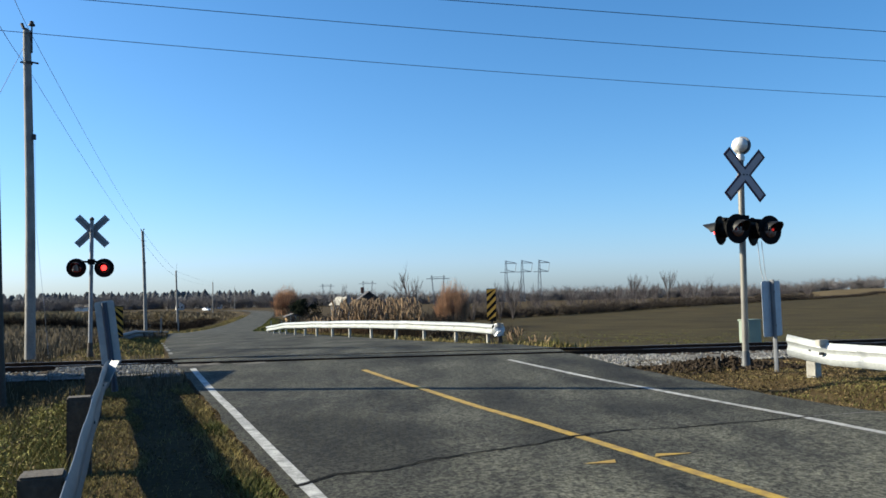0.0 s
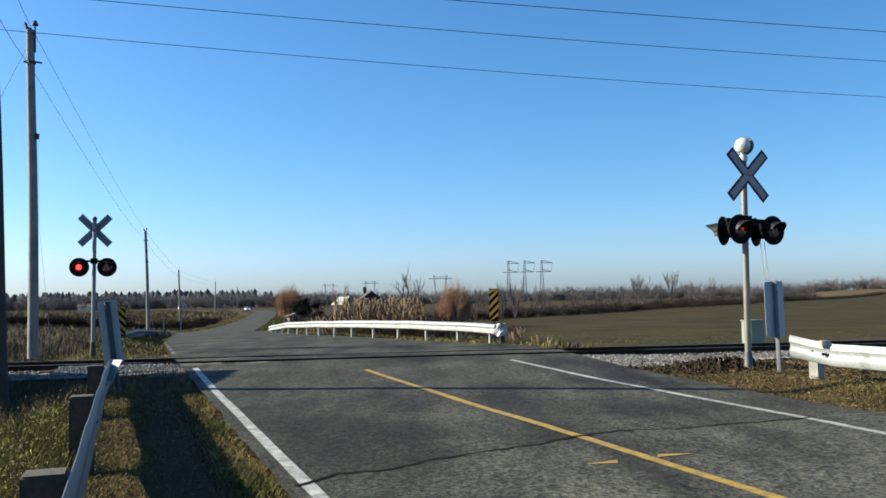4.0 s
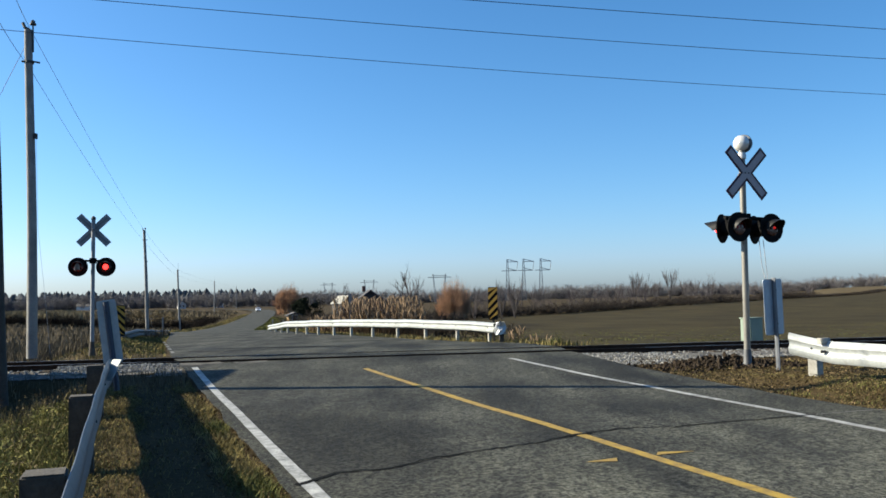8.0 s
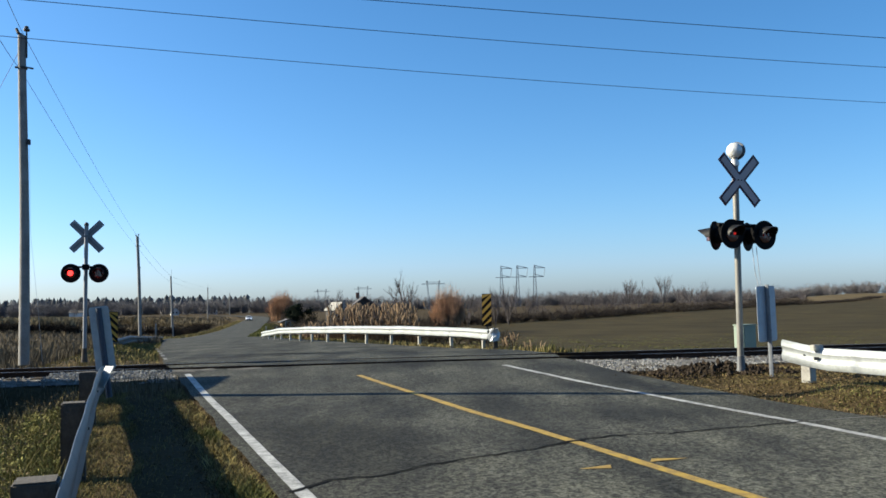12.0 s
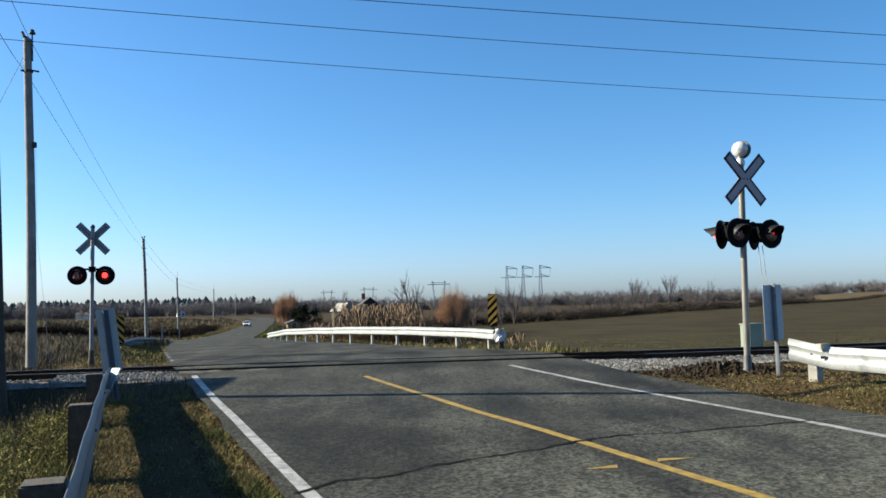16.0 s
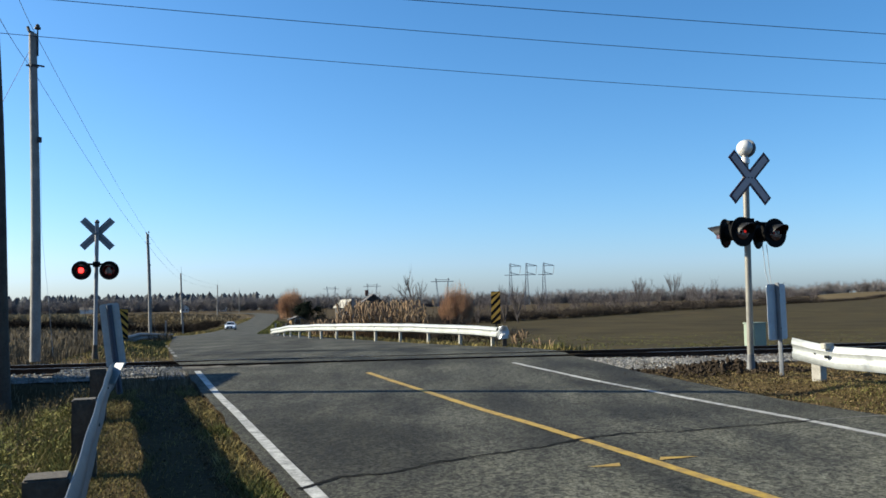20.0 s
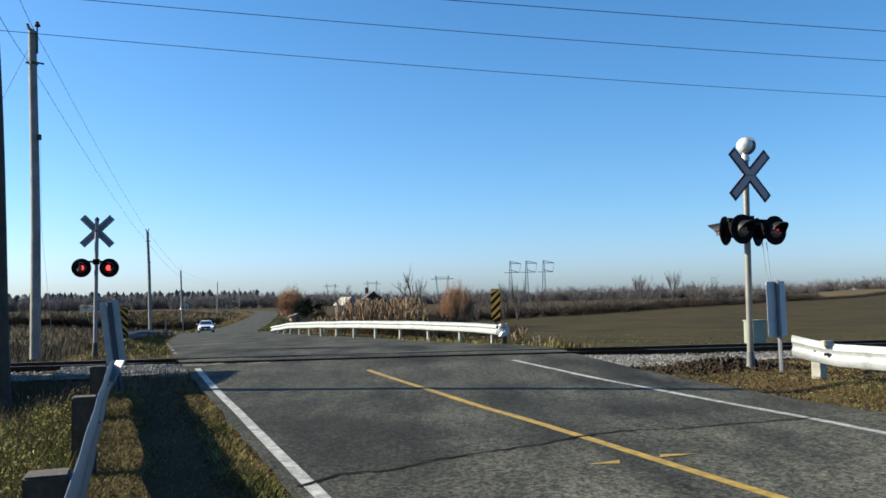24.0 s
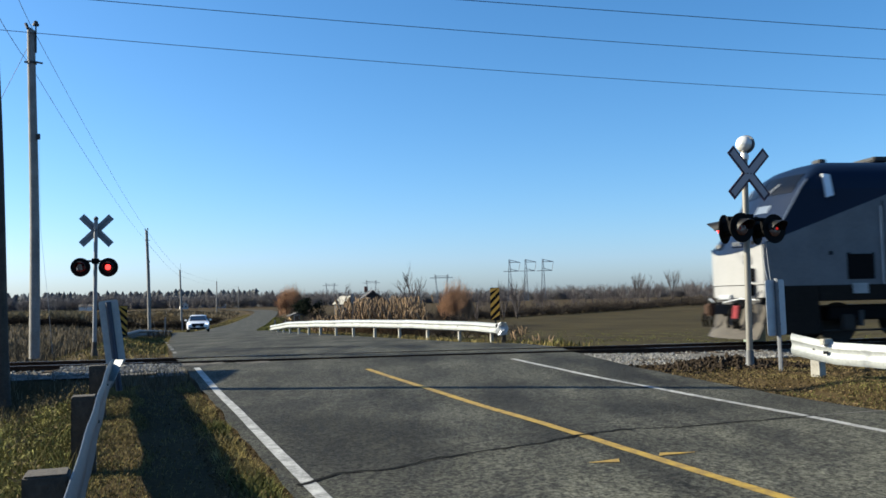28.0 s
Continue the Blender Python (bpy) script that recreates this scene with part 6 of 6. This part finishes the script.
# hedgerow at the far edge of the right-hand field, receding to the right
scrub("hedgerow", belt((-3, 165), (60, 248), 90, 2.9, 5, 2.0) + belt((60, 248), (160, 378), 80, 3.2, 8, 3) + belt((160, 378), (255, 500), 60, 1.3, 7, 2), TWIG, "brown leafless hedgerow along the field edge", 51)
scrub("hedgerow", belt((-4, 163), (60, 246), 110, 1.9, 4.5, 1.0) + belt((60, 246), (255, 498), 150, 1.5, 7, 1.5), TWIG, "dense low brush below the hedgerow", 49)
scrub("hedgerow", belt((0, 172), (60, 262), 40, 6.5, 3.6, 4.0) + belt((60, 262), (160, 390), 34, 9, 5, 6), GREYTWIG, "taller bare trees standing in the hedgerow", 52, forms=SLIM)
scrub("far_wood", belt((30, 700), (520, 780), 420, 11, 15, 14), HAZETWIG, "distant bare woods beyond the fields", 53, forms=FAR)
scrub("far_wood", belt((-140, 480), (40, 620), 260, 8.5, 10, 12), HAZETWIG, "distant bare woods behind the houses", 54, forms=FAR)
scrub("brush", belt((-13, 62), (-5, 100), 60, 1.7, 3, 1.6) + belt((-22, 122), (-6, 130), 40, 2.6, 4, 3) + belt((-6, 112), (2, 120), 24, 2.2, 4, 2), TWIG, "dark brown brush behind the guardrail", 55)
scrub("brush", belt((-16.5, 42), (-13.6, 34.5), 16, 0.6, 1.0, 0.2), WEED, "pale dry brush behind the far guardrail", 50)
scrub("brush", belt((-8, 60), (4, 66), 30, 1.4, 3, 1.0), TWIG, "dark brown brush behind the reeds", 56)
scrub("brush", belt((-105, 140), (-40, 134), 230, 1.75, 3.0, 0.8) + belt((-40, 134), (-50.5, 195), 50, 1.8, 2.8, 0.5), DARKBRUSH, "dense dark hedge across the left-hand field", 57)
scrub("brush", belt((-140, 190), (-54, 205), 60, 2.4, 7, 8) + belt((-56, 165), (-50, 250), 22, 1.5, 4, 1.5), WEED, "pale dry brush in the left-hand field", 58)
scrub("far_wood", belt((-330, 540), (-70, 640), 480, 10.5, 11, 18), HAZETWIG, "distant bare woods beyond the left-hand fields", 59, forms=FAR)


def conifers(name, spots, label, seed):
    m = Mesh()
    rnd = random.Random(seed)
    for x, y, ht, wd in spots:
        z = h(x, y)
        for k in range(6):
            t0 = 0.08 + k * 0.14
            r = wd * 0.55 * (1.12 - t0) ** 0.8 * rnd.uniform(0.8, 1.2)
            n = 7
            ring = [(x + r * rnd.uniform(0.6, 1.25) * math.cos(i * math.tau / n), y + r * math.sin(i * math.tau / n), z + ht * t0 + rnd.uniform(-0.05, 0.03) * ht) for i in range(n)]
            top = (x + rnd.gauss(0, 0.1), y, z + ht * min(1, t0 + 0.32))
            m.add(ring + [top], [(i, (i + 1) % n, n) for i in range(n)])
    return single(name, m, HAZECONIFER, label, "conifers", kind="stuff", smooth=False)


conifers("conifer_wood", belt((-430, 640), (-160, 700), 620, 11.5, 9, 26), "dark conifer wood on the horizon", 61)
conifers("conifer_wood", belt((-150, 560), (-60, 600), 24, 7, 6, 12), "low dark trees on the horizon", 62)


# ---- fields ----
def sheet(name, x0, x1, y0, y1, n, lift, mat, label, inside):
    xs, ys = np.linspace(x0, x1, n), np.linspace(y0, y1, n)
    gx, gy = np.meshgrid(xs, ys)
    m = grid_mesh(xs, ys, height(gx, gy) + lift)
    keep = []
    for f in m.f:
        c = [sum(m.v[i][k] for i in f) / 4 for k in (0, 1)]
        if inside(*c):
            keep.append(f)
    m.f = keep
    used = sorted({i for f in keep for i in f})
    back = {v: k for k, v in enumerate(used)}
    m.v, m.f = [m.v[i] for i in used], [[back[i] for i in f] for f in keep]
    return single(name, m, mat, label, "field", kind="structure")


sheet("field", 0, 620, 22, 560, 300, 0.035, FIELD, "wide olive-brown winter crop field", lambda x, y: track_v(x, y) > 8 and y < 490 and y < 165 + 1.3 * (x + 3) and x > 3 + 0.02 * y)
sheet("far_field", 150, 640, 470, 690, 80, 0.05, PALE_FIELD, "pale stubble field on a rise in the distance", lambda x, y: x > 0.425 * y)
sheet("far_field", -190, -40, 225, 330, 90, 0.05, PALE_FIELD, "pale dry grass field beside the far road", lambda x, y: x < float(road_x(min(y, 350))) - 6 and y > 232)


# ---- houses and pylons far off ----
def house(name, m, w, d, wall_h, roof_h, wall, roofm, label, chimney=False, windows=2):
    o = thing(name, m, label, "house")
    part("wall", Mesh().prism([(-w / 2, 0), (w / 2, 0), (w / 2, wall_h), (0, wall_h + roof_h), (-w / 2, wall_h)], -d / 2, d / 2), wall, o, smooth=False)
    for s in (-1, 1):
        sl = math.hypot(w / 2 + 0.4, roof_h)
        a = math.degrees(math.atan2(roof_h, w / 2))
        part("roof", Mesh().box(0, 0, 0, sl + 0.25, d + 0.8, 0.18), roofm, o, "", at=pose(s * (w / 4 + 0.1), 0, wall_h + roof_h / 2 + 0.06, 0, s * a, 0))
    for k in range(windows):
        x = (k - (windows - 1) / 2) * w / (windows + 0.5)
        wi = part("window", Mesh().box(x, -d / 2 - 0.03, wall_h * 0.55, 0.9, 0.08, 1.1), GLASS, o, "dark window")
        part("window_frame", Mesh().box(x, -d / 2 - 0.02, wall_h * 0.55, 1.1, 0.05, 1.3), HOUSEWHITE, wi)
    if chimney:
        part("chimney", Mesh().box(-w * 0.12, 0, wall_h + roof_h + 0.5, 0.55, 0.55, 1.0), BRICK, o, "brick chimney")
    return o


house("house", pose(-12.2, 150, -2.3, 0, 0, 8), 7.5, 9, 2.6, 2.6, HOUSEDARK, ROOFGREY, "dark gabled house with chimney behind the reeds", True)
house("shed", pose(-29.6, 176, -2.3, 0, 0, 20), 2.3, 2.6, 1.0, 0.4, OCHRE, ROOFGREY, "small ochre shed beside the road", False, 1)
house("house", pose(-148, 500, -1.5, 0, 0, 20), 4.5, 6, 2.6, 1.8, HOUSEWHITE, ROOFGREY, "small white house in the distance")
house("house", pose(-226, 556, -1.5, 0, 0, 80), 4, 9, 2.6, 1.6, HOUSEWHITE, ROOFGREY, "white farmhouse in the distance")
house("house", pose(-131, 520, -1.5, 0, 0, 10), 4, 5, 2.6, 2.0, HOUSEWHITE, ROOFGREY, "small white house in the distance")
house("house", pose(-25.0, 225, -2.6, 0, 0, 35), 3.8, 5, 3.3, 1.7, HOUSEDARK, WHITEWOOD, "dark farmhouse with a white gabled roof behind the reeds")


def lattice(m, a, b, w0, w1, r, steps):
    """A square lattice mast from a to b."""
    a, b = Vector(a), Vector(b)
    prev = None
    for k in range(steps + 1):
        t = k / steps
        c, w = a.lerp(b, t), (w0 + (w1 - w0) * t) / 2
        ring = [c + Vector((sx_ * w, sy_ * w, 0)) for sx_, sy_ in ((-1, -1), (1, -1), (1, 1), (-1, 1))]
        if prev:
            for i in range(4):
                m.rod(prev[i], ring[i], r, r, 4, False)
                m.rod(prev[i], ring[(i + 1) % 4], r * 0.6, r * 0.6, 3, False)
        prev = ring


def pylon(x, y, ht, label):
    """A one-sided pylon with two long arms."""
    p = thing("pylon", pose(x, y, h(x, y)), label, "pylon", "power pylons")
    m = Mesh()
    lattice(m, (0, 0, 0), (0, 0, ht), ht * 0.11, ht * 0.025, 0.13, 12)
    part("mast", m, PYLON, p, smooth=False)
    for z, l0, l1 in ((0.93, -0.02, 0.25), (0.72, -0.14, 0.22)):
        q = Mesh()
        q.rod((l0 * ht, 0, z * ht), (l1 * ht, 0, z * ht), 0.2, 0.18, 4)
        q.rod((0, 0, z * ht + 0.06 * ht), (l1 * ht, 0, z * ht), 0.18, 0.18, 4)
        part("arm", q, PYLON, p, smooth=False)
    part("insulator", Mesh().rod((0.25 * ht, 0, 0.93 * ht), (0.22 * ht, 0, 0.73 * ht), 0.14, 0.14, 4), PYLON, p, smooth=False)
    return p


def portal(x, y, ht, wd, label):
    """A two-legged pylon with a wide bridge."""
    p = thing("pylon", pose(x, y, h(x, y)), label, "pylon", "power pylons")
    for s in (-1, 1):
        m = Mesh()
        lattice(m, (s * wd * 0.2, 0, 0), (s * wd * 0.34, 0, ht), ht * 0.05, ht * 0.03, 0.1, 10)
        part("leg", m, PYLON, p, smooth=False)
    q = Mesh()
    q.rod((-wd * 0.62, 0, ht * 0.88), (wd * 0.62, 0, ht * 0.88), 0.2, 0.2, 4)
    q.rod((-wd * 0.4, 0, ht * 0.94), (wd * 0.4, 0, ht * 0.94), 0.13, 0.13, 4)
    part("bridge", q, PYLON, p, smooth=False)
    return p


for r_, y_ in ((0.078, 560), (0.0965, 560), (0.1163, 560)):
    pylon(r_ * y_, y_, 27, "tall steel lattice pylon with long arms on the horizon")
portal(-0.0005 * 520, 520, 17.5, 11, "two-legged steel pylon behind the trees")
portal(-0.081 * 800, 800, 21, 13, "two-legged steel pylon on the horizon")
portal(-0.128 * 900, 900, 21, 13, "two-legged steel pylon on the horizon")

# white roadside marker posts beyond the crossing
for x, y, ht in ((-5.0, 48.5, 2.35), (-25.4, 80, 1.5), (-28.3, 95, 1.6), (-16.2, 90, 1.5), (-14.4, 75, 1.0)):
    p = single("marker_post", Mesh().box(0, 0, ht / 2 - 0.1, 0.12, 0.12, ht + 0.2), WOOD, "weathered square marker post in the grass", "post", at=pose(x, y, h(x, y)), bevel=0.015)


# ---- everything that moves ----
def motions():
    # the car comes down the far road and slows towards the crossing
    times = [0, 3.3, 6, 8, 11, 14.5, 17, 19, 21, 24, 28]
    dist = [352, 326, 299, 278, 252, 220, 191, 157, 121, 91.5, 65.5]
    tt = np.arange(0, 28.01, 0.5)
    yy = np.interp(tt, times, dist)
    yy = np.convolve(np.pad(yy, 3, mode="reflect", reflect_type="odd"), np.ones(7) / 7, "valid")
    rows = []
    for t, y in zip(tt, yy):
        y = float(y)
        x = float(road_x(y)) - 1.75
        slope = float(road_x(y + 1) - road_x(y - 1)) / 2
        climb = float(road_z(y + 1) - road_z(y - 1)) / 2
        ang = -math.degrees(math.atan(slope))
        rows.append((float(t), pose(x, y, float(road_z(y)) + 0.02, math.degrees(math.atan(climb)), 0, ang)))
    walk(CAR, rows)
    fine = np.arange(0, 28.001, 1 / 30)
    ys = np.interp(fine, tt, yy)
    for w, x, y in WHEELS:
        # wheels turn by the way gone over their radius, in steps of under a quarter turn
        spin, out, prev = 0.0, [], ys[0]
        for t, q in zip(fine, ys):
            spin += math.degrees((prev - q) * 1.04 / (0.335 * K))
            prev = q
            out.append((float(t), pose(x, y, 0.335 * K, spin % 360, 0, 0)))
        walk(w, out)
    # the locomotive runs along the track at a steady pace
    out = []
    for t in (0, 7, 14, 21, 28):
        x, y = on_track(7.6 + 20.6 * (28 - t), 0)
        out.append((t, pose(x, y, RAIL_Z, 0, 0, math.degrees(TRACK))))
    walk(LOCO, out)
    # the added shutters swing half round the bulbs every 7/12 s, so that the lamps seem to flash by turns
    half = 7 / 12
    for sh, phase in FLASHERS:
        swing, out = 180.0 * (phase < 0.25), []
        out.append((0.0, pose(0, -0.085, 0, 0, 0, swing)))
        for k in range(-11, 38):
            t0 = 6.47 + half * k
            if t0 + 0.09 >= 28:
                continue
            for d in range(0 if k > -11 else 1, 4):
                out.append((t0 - 0.05 + d / 30, pose(0, -0.085, 0, 0, 0, swing + 60 * d)))
            swing += 180
        out.append((28.0, pose(0, -0.085, 0, 0, 0, swing)))
        walk(sh, out)


motions()
